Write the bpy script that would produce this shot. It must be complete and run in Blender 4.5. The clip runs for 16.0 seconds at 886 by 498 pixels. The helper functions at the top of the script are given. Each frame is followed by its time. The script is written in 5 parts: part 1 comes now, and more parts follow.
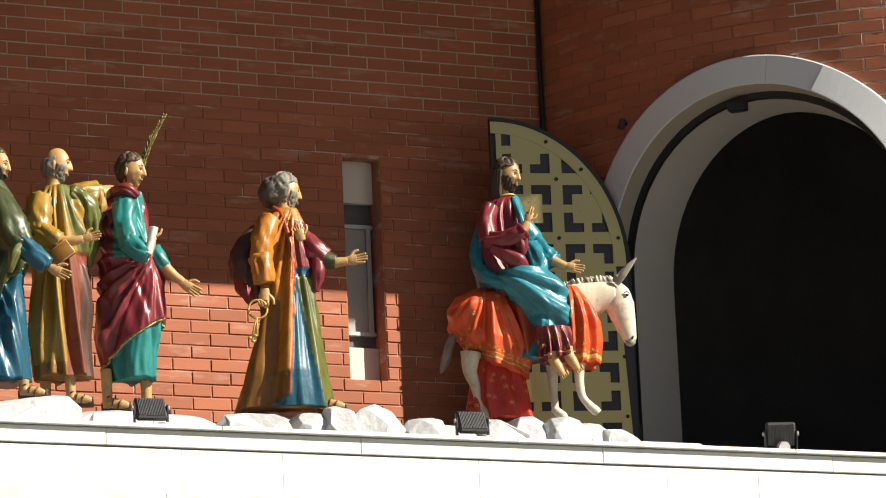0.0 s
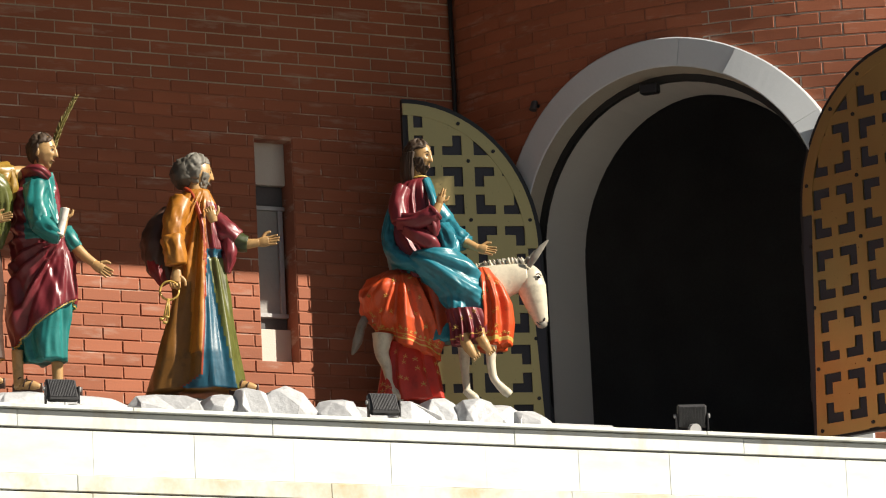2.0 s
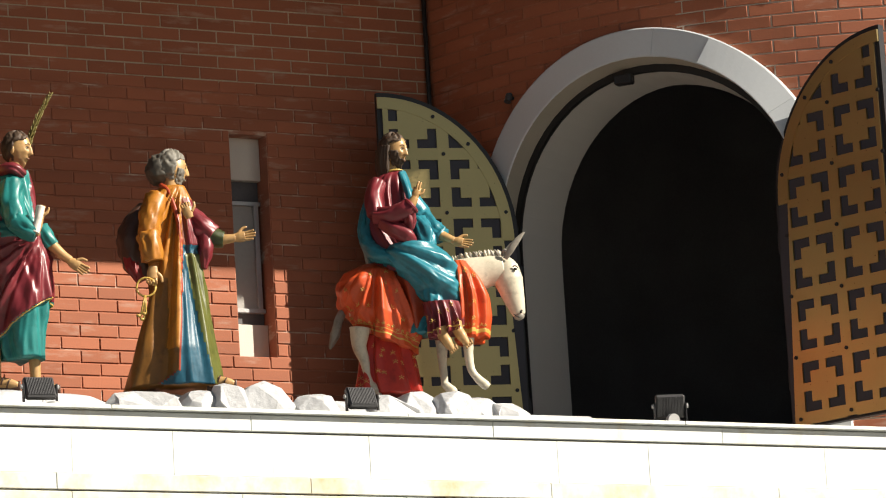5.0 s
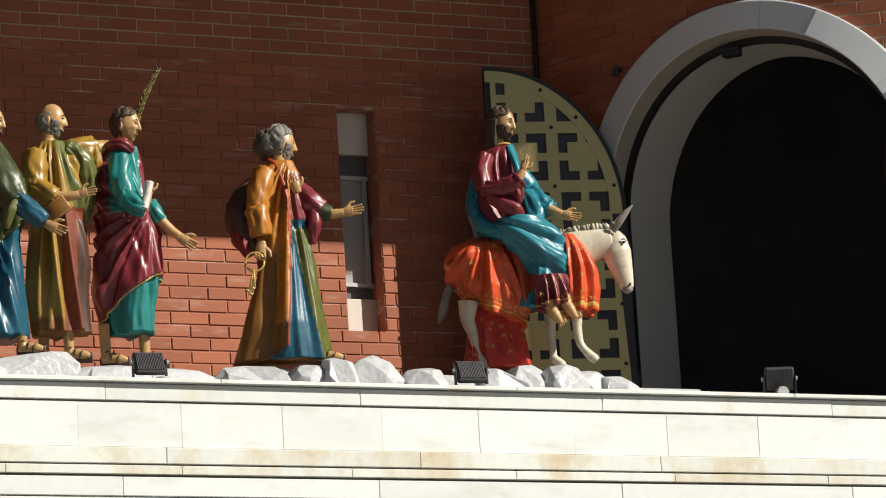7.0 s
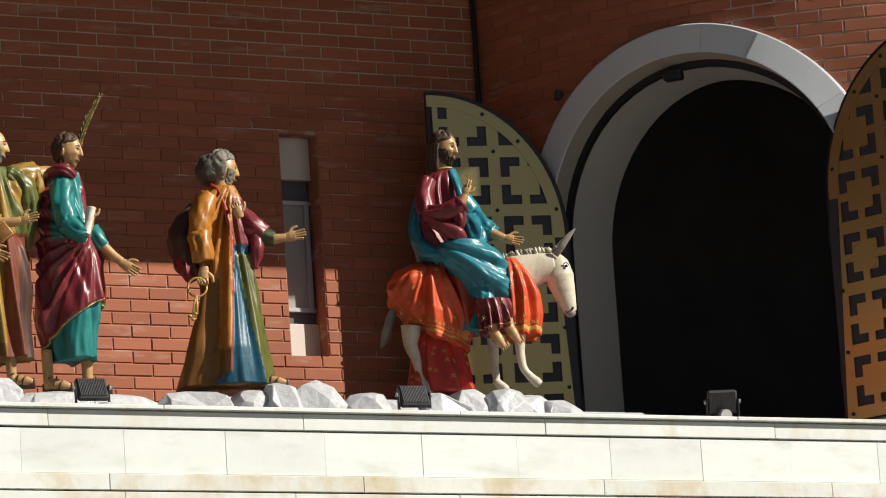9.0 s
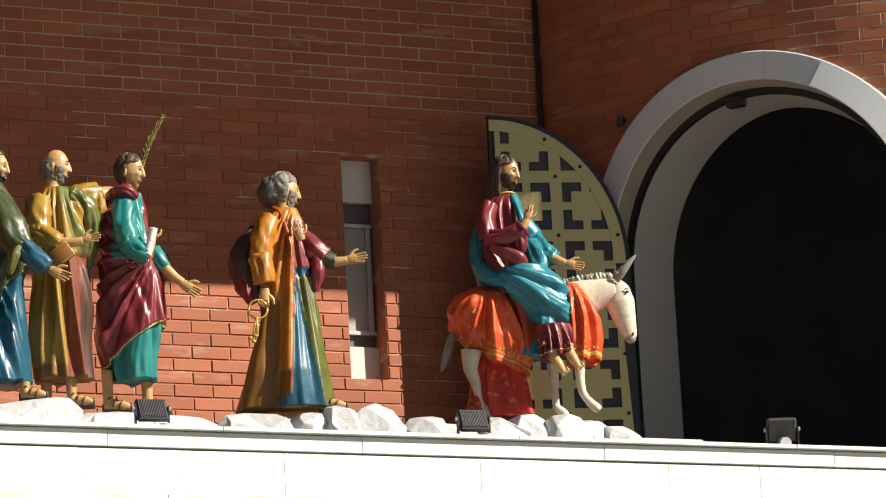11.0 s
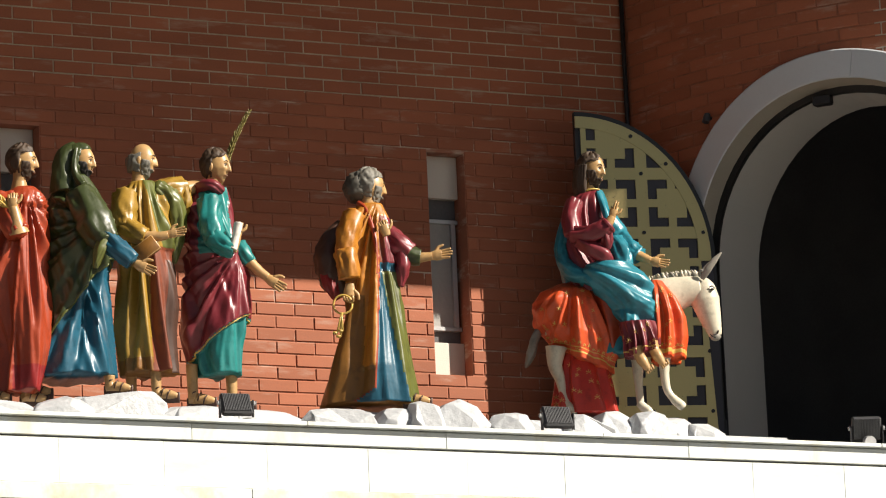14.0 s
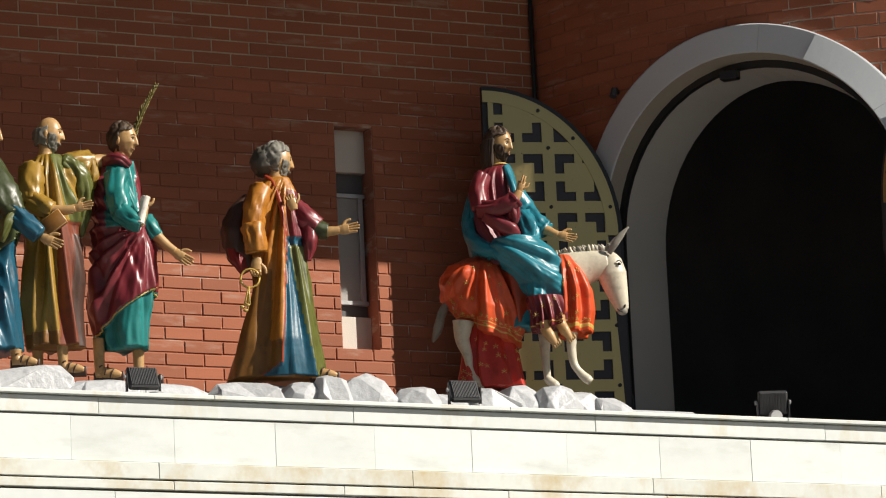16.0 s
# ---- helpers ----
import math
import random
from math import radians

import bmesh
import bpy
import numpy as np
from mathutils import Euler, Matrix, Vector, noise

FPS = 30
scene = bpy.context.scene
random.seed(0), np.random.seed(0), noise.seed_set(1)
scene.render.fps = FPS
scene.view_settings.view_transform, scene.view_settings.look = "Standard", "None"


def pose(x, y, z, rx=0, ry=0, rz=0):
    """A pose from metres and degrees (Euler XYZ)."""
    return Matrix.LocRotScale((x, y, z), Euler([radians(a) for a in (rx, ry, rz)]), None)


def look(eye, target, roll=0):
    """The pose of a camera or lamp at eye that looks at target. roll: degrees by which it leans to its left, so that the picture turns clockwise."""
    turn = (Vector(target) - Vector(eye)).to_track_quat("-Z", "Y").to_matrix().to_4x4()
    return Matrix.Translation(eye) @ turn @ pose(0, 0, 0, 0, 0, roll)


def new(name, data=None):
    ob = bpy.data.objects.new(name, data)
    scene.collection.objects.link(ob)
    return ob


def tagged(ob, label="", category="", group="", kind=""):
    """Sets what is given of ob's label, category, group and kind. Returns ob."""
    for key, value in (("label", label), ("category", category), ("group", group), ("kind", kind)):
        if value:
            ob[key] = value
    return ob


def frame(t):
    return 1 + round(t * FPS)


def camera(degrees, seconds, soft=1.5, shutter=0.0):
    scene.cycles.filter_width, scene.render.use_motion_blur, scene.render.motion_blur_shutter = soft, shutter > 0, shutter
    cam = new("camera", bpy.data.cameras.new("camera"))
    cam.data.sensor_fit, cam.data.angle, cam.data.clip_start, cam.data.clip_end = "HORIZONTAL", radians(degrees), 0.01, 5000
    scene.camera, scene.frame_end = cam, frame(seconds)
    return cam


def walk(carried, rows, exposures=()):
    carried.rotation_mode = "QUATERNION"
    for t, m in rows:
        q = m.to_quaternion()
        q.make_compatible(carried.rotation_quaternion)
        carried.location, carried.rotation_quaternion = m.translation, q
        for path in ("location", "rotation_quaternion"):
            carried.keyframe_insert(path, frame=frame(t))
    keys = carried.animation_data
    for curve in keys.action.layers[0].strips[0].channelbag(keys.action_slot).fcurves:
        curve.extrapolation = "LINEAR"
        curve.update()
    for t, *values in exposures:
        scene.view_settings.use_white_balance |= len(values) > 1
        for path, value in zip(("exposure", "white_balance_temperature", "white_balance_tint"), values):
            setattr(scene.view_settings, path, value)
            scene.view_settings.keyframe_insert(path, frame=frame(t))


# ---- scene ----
from mathutils.bvhtree import BVHTree

EYE = (-12.548, -23.568, 1.6)
# seconds, heading, elevation and lean in degrees: the camera stands in one spot and turns
TURNS = [
    (0, 26.661, 12.205, 2.617), (0.5, 26.743, 11.944, 2.635), (1, 27.053, 11.882, 2.710), (1.5, 27.446, 11.884, 2.845), (2, 27.790, 11.922, 2.739),
    (2.5, 27.777, 12.092, 2.899), (3, 27.832, 12.151, 2.939), (3.2, 27.905, 12.156, 3.127), (5.3, 28.041, 11.685, 3.511), (5.5, 27.987, 11.600, 3.516),
    (6, 27.811, 11.810, 3.446), (6.5, 27.203, 11.694, 3.609), (7, 26.673, 11.569, 3.496), (7.5, 26.295, 11.623, 3.385), (8, 26.868, 11.527, 3.360),
    (8.5, 27.926, 11.355, 3.877), (9, 27.435, 11.831, 3.879), (9.2, 27.425, 12.137, 3.748), (11.3, 26.515, 12.125, 3.040), (11.5, 26.309, 12.010, 3.077),
    (12, 26.375, 12.040, 2.827), (12.5, 26.365, 12.344, 2.851), (13, 26.022, 12.330, 2.590), (13.5, 25.794, 12.290, 2.510), (14, 25.559, 12.189, 2.517),
    (14.5, 25.326, 12.040, 2.376), (15, 25.755, 11.839, 2.402), (15.5, 26.008, 11.783, 2.506), (16, 26.744, 11.808, 2.694),
]

def aim(heading, elevation, lean):
    h, e = radians(heading), radians(elevation)
    way = Vector((math.sin(h) * math.cos(e), math.cos(h) * math.cos(e), math.sin(e)))
    return look(EYE, Vector(EYE) + way * 30, -lean)


cam = camera(11.194, 16.0, soft=1.12)
walk(cam, [(t, aim(h, e, l)) for t, h, e, l in TURNS],
     exposures=[(0.0, 0.98, 6850, 10), (0.5, 0.80, 6850, 10), (1.5, 0.71, 6850, 10), (2.0, 0.72, 6850, 10), (3.0, 1.02, 6800, 10), (5.5, 0.84, 6900, 10),
                (6.2, 0.68, 6800, 10), (6.8, 0.42, 6550, 10), (9.2, 0.36, 6550, 10), (11.3, 0.90, 6850, 10), (12.5, 0.80, 6850, 10), (13.3, 0.87, 6800, 10),
                (14.5, 0.67, 6700, 10), (15.5, 0.42, 6550, 10), (16.0, 0.42, 6550, 10)])

# ---- light ----
SUN_TO = Vector((0.712, -0.702, 0.0)).normalized()
SUN_ELEVATION = radians(36)
world = bpy.data.worlds.new("sky")
scene.world = world
world.use_nodes = True
wn = world.node_tree.nodes
sky = wn.new("ShaderNodeTexSky")
sky.sky_type = "NISHITA"
sky.sun_disc = False
sky.sun_elevation = SUN_ELEVATION
sky.sun_rotation = math.atan2(SUN_TO.x, SUN_TO.y)
world.node_tree.links.new(sky.outputs[0], wn["Background"].inputs[0])
wn["Background"].inputs[1].default_value = 0.025
sun_data = bpy.data.lights.new("sun", "SUN")
sun_data.energy = 5.0
sun_data.angle = radians(0.55)
sun_data.color = (1.0, 0.935, 0.84)
sun = new("sun", sun_data)
sun_way = Vector((SUN_TO.x * math.cos(SUN_ELEVATION), SUN_TO.y * math.cos(SUN_ELEVATION), math.sin(SUN_ELEVATION)))
sun.matrix_world = look(sun_way * 60, (0, 0, 0))


# ---- materials ----
def material(name, base, rough=0.6, metal=0.0, var=0.12, scale=2.5, grain=70.0, bump=0.12, rand=0.0, island=0.0,
             coat=0.0, stain=None, stain_scale=1.2, stain_cut=(0.55, 0.7), streak=(1.0, 1.0, 1.0)):
    m = bpy.data.materials.new(name)
    m.use_nodes = True
    nt = m.node_tree
    n, l = nt.nodes, nt.links
    bsdf = n["Principled BSDF"]
    geo = n.new("ShaderNodeNewGeometry")
    mp = n.new("ShaderNodeMapping")
    mp.inputs["Scale"].default_value = streak
    l.new(geo.outputs["Position"], mp.inputs["Vector"])
    big = n.new("ShaderNodeTexNoise")
    big.inputs["Scale"].default_value = scale
    big.inputs["Detail"].default_value = 5
    l.new(mp.outputs[0], big.inputs["Vector"])
    fine = n.new("ShaderNodeTexNoise")
    fine.inputs["Scale"].default_value = grain
    fine.inputs["Detail"].default_value = 4
    l.new(geo.outputs["Position"], fine.inputs["Vector"])

    def math_node(op, a, b):
        k = n.new("ShaderNodeMath")
        k.operation = op
        for i, v in enumerate((a, b)):
            if isinstance(v, (int, float)):
                k.inputs[i].default_value = v
            else:
                l.new(v, k.inputs[i])
        return k.outputs[0]

    s = math_node("ADD", math_node("MULTIPLY", math_node("SUBTRACT", big.outputs[0], 0.5), 2.6 * var),
                  math_node("MULTIPLY", math_node("SUBTRACT", fine.outputs[0], 0.5), 1.6 * var))
    if rand:
        info = n.new("ShaderNodeObjectInfo")
        s = math_node("ADD", s, math_node("MULTIPLY", math_node("SUBTRACT", info.outputs["Random"], 0.5), 2 * rand))
    if island:
        s = math_node("ADD", s, math_node("MULTIPLY", math_node("SUBTRACT", geo.outputs["Random Per Island"], 0.5), 2 * island))
    gain = math_node("MAXIMUM", math_node("ADD", s, 1.0), 0.05)
    mul = n.new("ShaderNodeVectorMath")
    mul.operation = "SCALE"
    mul.inputs[0].default_value = base
    l.new(gain, mul.inputs["Scale"])
    colour = mul.outputs[0]
    if stain:
        spot = n.new("ShaderNodeTexNoise")
        spot.inputs["Scale"].default_value = stain_scale
        spot.inputs["Detail"].default_value = 7
        spot.inputs["Roughness"].default_value = 0.65
        l.new(mp.outputs[0], spot.inputs["Vector"])
        ramp = n.new("ShaderNodeMapRange")
        ramp.inputs["From Min"].default_value, ramp.inputs["From Max"].default_value = stain_cut
        l.new(spot.outputs[0], ramp.inputs["Value"])
        mix = n.new("ShaderNodeMix")
        mix.data_type = "RGBA"
        l.new(ramp.outputs[0], mix.inputs["Factor"])
        l.new(colour, mix.inputs["A"])
        mix.inputs["B"].default_value = (*stain, 1)
        colour = mix.outputs["Result"]
    l.new(colour, bsdf.inputs["Base Color"])
    bsdf.inputs["Metallic"].default_value = metal
    l.new(math_node("ADD", math_node("MULTIPLY", math_node("SUBTRACT", fine.outputs[0], 0.5), 0.25), rough), bsdf.inputs["Roughness"])
    bsdf.inputs["Coat Weight"].default_value = coat
    bsdf.inputs["Coat Roughness"].default_value = 0.18
    if bump:
        b = n.new("ShaderNodeBump")
        b.inputs["Strength"].default_value = bump
        b.inputs["Distance"].default_value = 0.01
        l.new(fine.outputs[0], b.inputs["Height"])
        l.new(b.outputs[0], bsdf.inputs["Normal"])
    return m


BRICK = material("brick_clay", (0.340, 0.110, 0.053), 0.78, var=0.17, scale=1.6, grain=90, bump=0.10, rand=0.13,
                 stain=(0.46, 0.31, 0.24), stain_scale=2.8, stain_cut=(0.56, 0.80), streak=(0.8, 1, 4.0))
BRICK_JOINED = material("brick_clay_far", (0.340, 0.110, 0.053), 0.78, var=0.17, scale=1.6, grain=90, bump=0.10, island=0.13,
                        stain=(0.46, 0.31, 0.24), stain_scale=2.8, stain_cut=(0.56, 0.80), streak=(0.8, 1, 4.0))
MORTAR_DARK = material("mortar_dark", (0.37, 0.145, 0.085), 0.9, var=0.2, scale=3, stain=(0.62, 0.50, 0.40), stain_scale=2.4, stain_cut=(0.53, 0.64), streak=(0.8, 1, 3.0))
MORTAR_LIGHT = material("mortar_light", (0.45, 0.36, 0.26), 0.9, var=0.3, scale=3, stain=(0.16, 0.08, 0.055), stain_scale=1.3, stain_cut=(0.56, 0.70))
# the tower's mortar in two tones: pale for its sunlit side, red for its shaded side
MORTAR_SUNLIT = material("mortar_sunlit", (0.52, 0.44, 0.36), 0.9, var=0.2, scale=5)
MORTAR_SHADED = material("mortar_shaded", (0.33, 0.125, 0.07), 0.9, var=0.25, scale=4, stain=(0.10, 0.05, 0.04), stain_scale=2.2, stain_cut=(0.55, 0.68))
MARBLE = material("marble_blocks", (0.665, 0.70, 0.675), 0.42, var=0.07, scale=2.4, grain=22, bump=0.06, rand=0.05,
                  stain=(0.54, 0.47, 0.31), stain_scale=4.0, stain_cut=(0.52, 0.78), streak=(1, 1, 0.5))
MARBLE_WORN = material("weathered_marble", (0.63, 0.655, 0.61), 0.5, var=0.10, scale=2.6, grain=24, bump=0.08, rand=0.06,
                       stain=(0.49, 0.385, 0.19), stain_scale=3.6, stain_cut=(0.46, 0.74), streak=(1, 1, 0.8))
MARBLE_VEIN = material("marble_panels", (0.68, 0.72, 0.695), 0.4, var=0.05, scale=2.6, grain=18, bump=0.05, rand=0.05,
                       stain=(0.50, 0.53, 0.49), stain_scale=3.6, stain_cut=(0.52, 0.82), streak=(0.7, 1, 2.2))
GROUT = material("joint_grout", (0.20, 0.18, 0.15), 0.9, var=0.2)
RENDERED = material("painted_render", (0.62, 0.57, 0.50), 0.8, var=0.06, scale=1.4, grain=120, bump=0.15)
PLASTER = material("white_plaster", (0.55, 0.535, 0.50), 0.75, var=0.05, scale=1.5, grain=100, bump=0.12)
FASCIA = material("grey_painted_metal", (0.55, 0.585, 0.61), 0.38, metal=0.0, var=0.05, scale=2.0, grain=60, bump=0.03, rand=0.06)
STEP = material("beige_step_paint", (0.40, 0.365, 0.30), 0.8, var=0.10, scale=3, grain=90, bump=0.10)
RUBBER = material("black_seal", (0.016, 0.015, 0.015), 0.6, var=0.2)
# dark base colour carries part of the shade in the room and slots
DARKROOM = material("unlit_recess_dark", (0.11, 0.107, 0.11), 0.9, var=0.3)
GOLD = material("gold_painted_metal", (0.54, 0.415, 0.185), 0.33, metal=1.0, var=0.06, scale=3, grain=80, bump=0.006)
SLATE = material("slate_backing", (0.036, 0.036, 0.048), 0.5, var=0.12)
BLACK = material("black_steel", (0.014, 0.014, 0.016), 0.45, var=0.2, bump=0.05)
LAMP_GREY = material("lamp_enamel", (0.045, 0.045, 0.048), 0.4, var=0.15, bump=0.04)
ALU = material("grey_aluminium", (0.42, 0.42, 0.42), 0.4, metal=0.3, var=0.1)
PAVING = material("plaza_paving", (0.145, 0.138, 0.13), 0.8, var=0.15, scale=0.3, grain=12, bump=0.2)
# for the added unseen tower, darkened to dim its reflection in the gate leaf
WALL_FAR = material("unseen_tower_brick", (0.13, 0.05, 0.033), 0.8, var=0.15, scale=1.0, grain=40, bump=0.2)
CONCRETE = material("grey_concrete", (0.35, 0.34, 0.32), 0.85, var=0.12, scale=1.5, grain=40, bump=0.2)
WRAP = material("white_painted_rock", (0.47, 0.485, 0.50), 0.40, var=0.20, scale=9, grain=30, bump=0.55,
                stain=(0.27, 0.27, 0.29), stain_scale=9, stain_cut=(0.56, 0.74))


# ---- building helpers ----
def finish(name, bm, mats, parent=None, label="", smooth=False):
    me = bpy.data.meshes.new(name)
    bmesh.ops.recalc_face_normals(bm, faces=bm.faces)
    bm.to_mesh(me)
    bm.free()
    for m in (mats if isinstance(mats, (list, tuple)) else [mats]):
        me.materials.append(m)
    if smooth:
        me.polygons.foreach_set("use_smooth", [True] * len(me.polygons))
    ob = new(name, me)
    if parent:
        ob.parent = parent
    if label:
        ob["label"] = label
    return ob


def part(name, bm, mat, parent, label="", smooth=False):
    return finish(name, bm, mat, parent, label, smooth)


def root(name, label, category, m=None, group="", kind=""):
    ob = tagged(new(name), label, category, group, kind)
    if m is not None:
        ob.matrix_world = m
    return ob


def box(bm, x0, x1, y0, y1, z0, z1, bevel=0.0, mat=0):
    vs = [bm.verts.new((x, y, z)) for x in (x0, x1) for y in (y0, y1) for z in (z0, z1)]
    fs = [bm.faces.new([vs[i] for i in q]) for q in
          ((0, 1, 3, 2), (4, 6, 7, 5), (0, 4, 5, 1), (2, 3, 7, 6), (0, 2, 6, 4), (1, 5, 7, 3))]
    for f in fs:
        f.material_index = mat
    if bevel:
        es = list({e for f in fs for e in f.edges})
        bmesh.ops.bevel(bm, geom=es, offset=bevel, segments=1, affect="EDGES", profile=0.7)
    return fs


def boxed(name, dims, mat, parent=None, bevel=0.0, label=""):
    bm = bmesh.new()
    box(bm, *dims, bevel=bevel)
    return finish(name, bm, mat, parent, label)


def rod(bm, pts, radii, seg=10, mat=0, fold=None, squash=1.0):
    """A tube with closed ends through pts."""
    pts = [Vector(p) for p in pts]
    rings, side = [], None
    for i, p in enumerate(pts):
        d = (pts[min(i + 1, len(pts) - 1)] - pts[max(i - 1, 0)]).normalized()
        if side is None:
            side = d.cross(Vector((0, 1, 0)))
            if side.length < 0.2:
                side = d.cross(Vector((1, 0, 0)))
        side = (side - d * side.dot(d)).normalized()
        other = d.cross(side)
        ring = []
        for k in range(seg):
            a = 2 * math.pi * k / seg
            r = radii[i]
            if fold:
                r *= 1 + fold(a, i / max(1, len(pts) - 1))
            ring.append(bm.verts.new(p + side * (r * math.cos(a)) + other * (r * squash * math.sin(a))))
        rings.append(ring)
    for a, b in zip(rings, rings[1:]):
        for k in range(seg):
            bm.faces.new((a[k], a[(k + 1) % seg], b[(k + 1) % seg], b[k])).material_index = mat
    bm.faces.new(rings[0][::-1]).material_index = mat
    bm.faces.new(rings[-1]).material_index = mat


def disc(bm, c, r, depth, axis, seg=12, mat=0):
    c, a = Vector(c), Vector(axis).normalized()
    rod(bm, [c - a * depth / 2, c + a * depth / 2], [r, r], seg, mat)


# ---- ground and building shell ----
bm = bmesh.new()
g = 3000
vs = [bm.verts.new(p) for p in ((-g, -g, 0), (g, -g, 0), (g, g, 0), (-g, g, 0))]
bm.faces.new(vs)
tagged(finish("ground", bm, PAVING), "pale grey paved square in front of the building", "ground", kind="structure")

AX, AY, RT = 3.21, 0.56, 3.25      # the round tower's axis and radius
ARCH_TH = radians(-143.1)          # the way the arch faces from the axis
ARCH_Z, R_IN, R_OUT = 7.10, 0.955, 1.13
AO = Vector((math.cos(ARCH_TH), math.sin(ARCH_TH), 0))     # outwards
AT = Vector((-AO.y, AO.x, 0))                              # along the wall, counter-clockwise
COURSE, PITCH, PITCH_T = 0.0755, 0.2415, 0.262
Z0 = 5.66                          # foot of the brickwork that is built brick by brick
NICHES = ((-1.355, -1.112), (-4.030, -3.793))
NICHE_Z = (6.472, 7.832)

# straight wall behind the figures, with two slots
bm = bmesh.new()
xs = [-8.4, NICHES[1][0], NICHES[1][1], NICHES[0][0], NICHES[0][1], 0.35]
for i, (a, b) in enumerate(zip(xs, xs[1:])):
    if i in (1, 3):
        box(bm, a, b, 0.0065, 0.42, 0.0, NICHE_Z[0])
        box(bm, a, b, 0.0065, 0.42, NICHE_Z[1], 8.14)
        box(bm, a, b, 0.16, 0.42, NICHE_Z[0], NICHE_Z[1])
    else:
        box(bm, a, b, 0.0065, 0.42, 0.0, 8.14)
wall_west = tagged(finish("wall_north", bm, MORTAR_DARK), "red brick wall with dark joints behind the figures", "wall", kind="structure")
upper = boxed("upper_pointing", (-8.4, 0.35, 0.005, 0.42, 8.14, 10.2), MORTAR_LIGHT, wall_west)

# the gallery's other end, out of view: an added twin of the round tower
bm = bmesh.new()
rod(bm, [(-11.6, AY, 0), (-11.6, AY, 13.0)], [RT, RT], 64)
tagged(finish("wall_west", bm, WALL_FAR, smooth=False), "unseen round red brick tower added at the gallery's far end", "wall", kind="structure")

# eave high above the gallery
bm = bmesh.new()
box(bm, -8.4, 1.6, -2.2, 0.5, 9.36, 9.50)
box(bm, -8.4, 1.6, -2.26, -2.2, 9.345, 9.58)
tagged(finish("ceiling", bm, CONCRETE), "grey concrete eave over the gallery", "roof", kind="structure")


def tower_point(s, d, z):
    """s along the arch's chord, d inwards from the tower's curved face there."""
    front = RT - math.sqrt(RT * RT - s * s)
    p = Vector((AX, AY, 0)) + AO * (RT - front - d) + AT * s
    return Vector((p.x, p.y, z))


def arch_outline(r, z_foot, n=28, rise=0.0):
    """A round arch, or one of another rise that is drawn in at the haunches."""
    power = 1.06 if rise else 1.0
    pts = [(-r, z_foot), (-r, ARCH_Z - 0.45)]
    for i in range(n + 1):
        c, s = math.cos(math.pi * i / n), math.sin(math.pi * i / n)
        pts.append((-r * math.copysign(abs(c) ** power, c), ARCH_Z + (rise or r) * s))
    return pts + [(r, ARCH_Z - 0.45), (r, z_foot)]


def arch_band(bm, r0, d0, r1, d1, z_foot=5.5, n=28, mat=0, rise0=0.0, rise1=0.0):
    a = [bm.verts.new(tower_point(s, d0, z)) for s, z in arch_outline(r0, z_foot, n, rise0)]
    b = [bm.verts.new(tower_point(s, d1, z)) for s, z in arch_outline(r1, z_foot, n, rise1)]
    for i in range(len(a) - 1):
        bm.faces.new((a[i], a[i + 1], b[i + 1], b[i])).material_index = mat


# tower core: a curved wall with the arched opening
bm = bmesh.new()
NT = 240
zs = [0.0, 2.5, 5.0] + [5.0 + 0.05 * i for i in range(1, 71)] + [10.5, 13.0]
step = 2 * math.pi / NT
grid = {}


def core_vert(i, j, rr):
    key = (i % NT, j, rr)
    if key not in grid:
        a = ARCH_TH + step * (i + 0.5)
        grid[key] = bm.verts.new((AX + rr * math.cos(a), AY + rr * math.sin(a), zs[j]))
    return grid[key]


for i in range(NT):
    a = (step * (i + 1) + math.pi) % (2 * math.pi) - math.pi
    s = RT * math.sin(a)
    for j in range(len(zs) - 1):
        zm = (zs[j] + zs[j + 1]) / 2
        inside = abs(a) < 1.2 and zs[j] >= 5.49 and (abs(s) < 1.02 if zm < ARCH_Z else math.hypot(s, zm - ARCH_Z) < 1.02)
        if not inside:
            # mortar colour changes about where sunlight starts to graze the tower
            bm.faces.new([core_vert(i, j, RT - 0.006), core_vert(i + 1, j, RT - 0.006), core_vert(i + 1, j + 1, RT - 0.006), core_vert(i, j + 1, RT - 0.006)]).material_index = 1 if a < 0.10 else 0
top = [core_vert(i, len(zs) - 1, RT - 0.006) for i in range(NT)]
bm.faces.new(top)
tower = tagged(finish("wall_tower", bm, [MORTAR_SUNLIT, MORTAR_SHADED]), "round red brick tower wall with an arched opening", "wall", kind="structure")

# half-round room behind the arch, its unlit look helped by a dark colour
bm = bmesh.new()
lo, hi = [], []
for i in range(25):
    a = math.pi * i / 24
    p = Vector((AX, AY, 0)) + AO * (RT - 0.62 - 2.6 * math.sin(a)) + AT * (1.55 * math.cos(a))
    lo.append(bm.verts.new((p.x, p.y, 5.5)))
    hi.append(bm.verts.new((p.x, p.y, 8.6)))
for i in range(24):
    bm.faces.new((lo[i], lo[i + 1], hi[i + 1], hi[i]))
bm.faces.new(lo)
bm.faces.new(hi)
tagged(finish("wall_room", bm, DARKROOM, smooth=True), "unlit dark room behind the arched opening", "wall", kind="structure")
bm = bmesh.new()
arch_band(bm, 0.840, 0.62, 2.2, 0.62, 5.5, rise0=0.92)
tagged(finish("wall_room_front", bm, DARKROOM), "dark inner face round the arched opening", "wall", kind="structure")

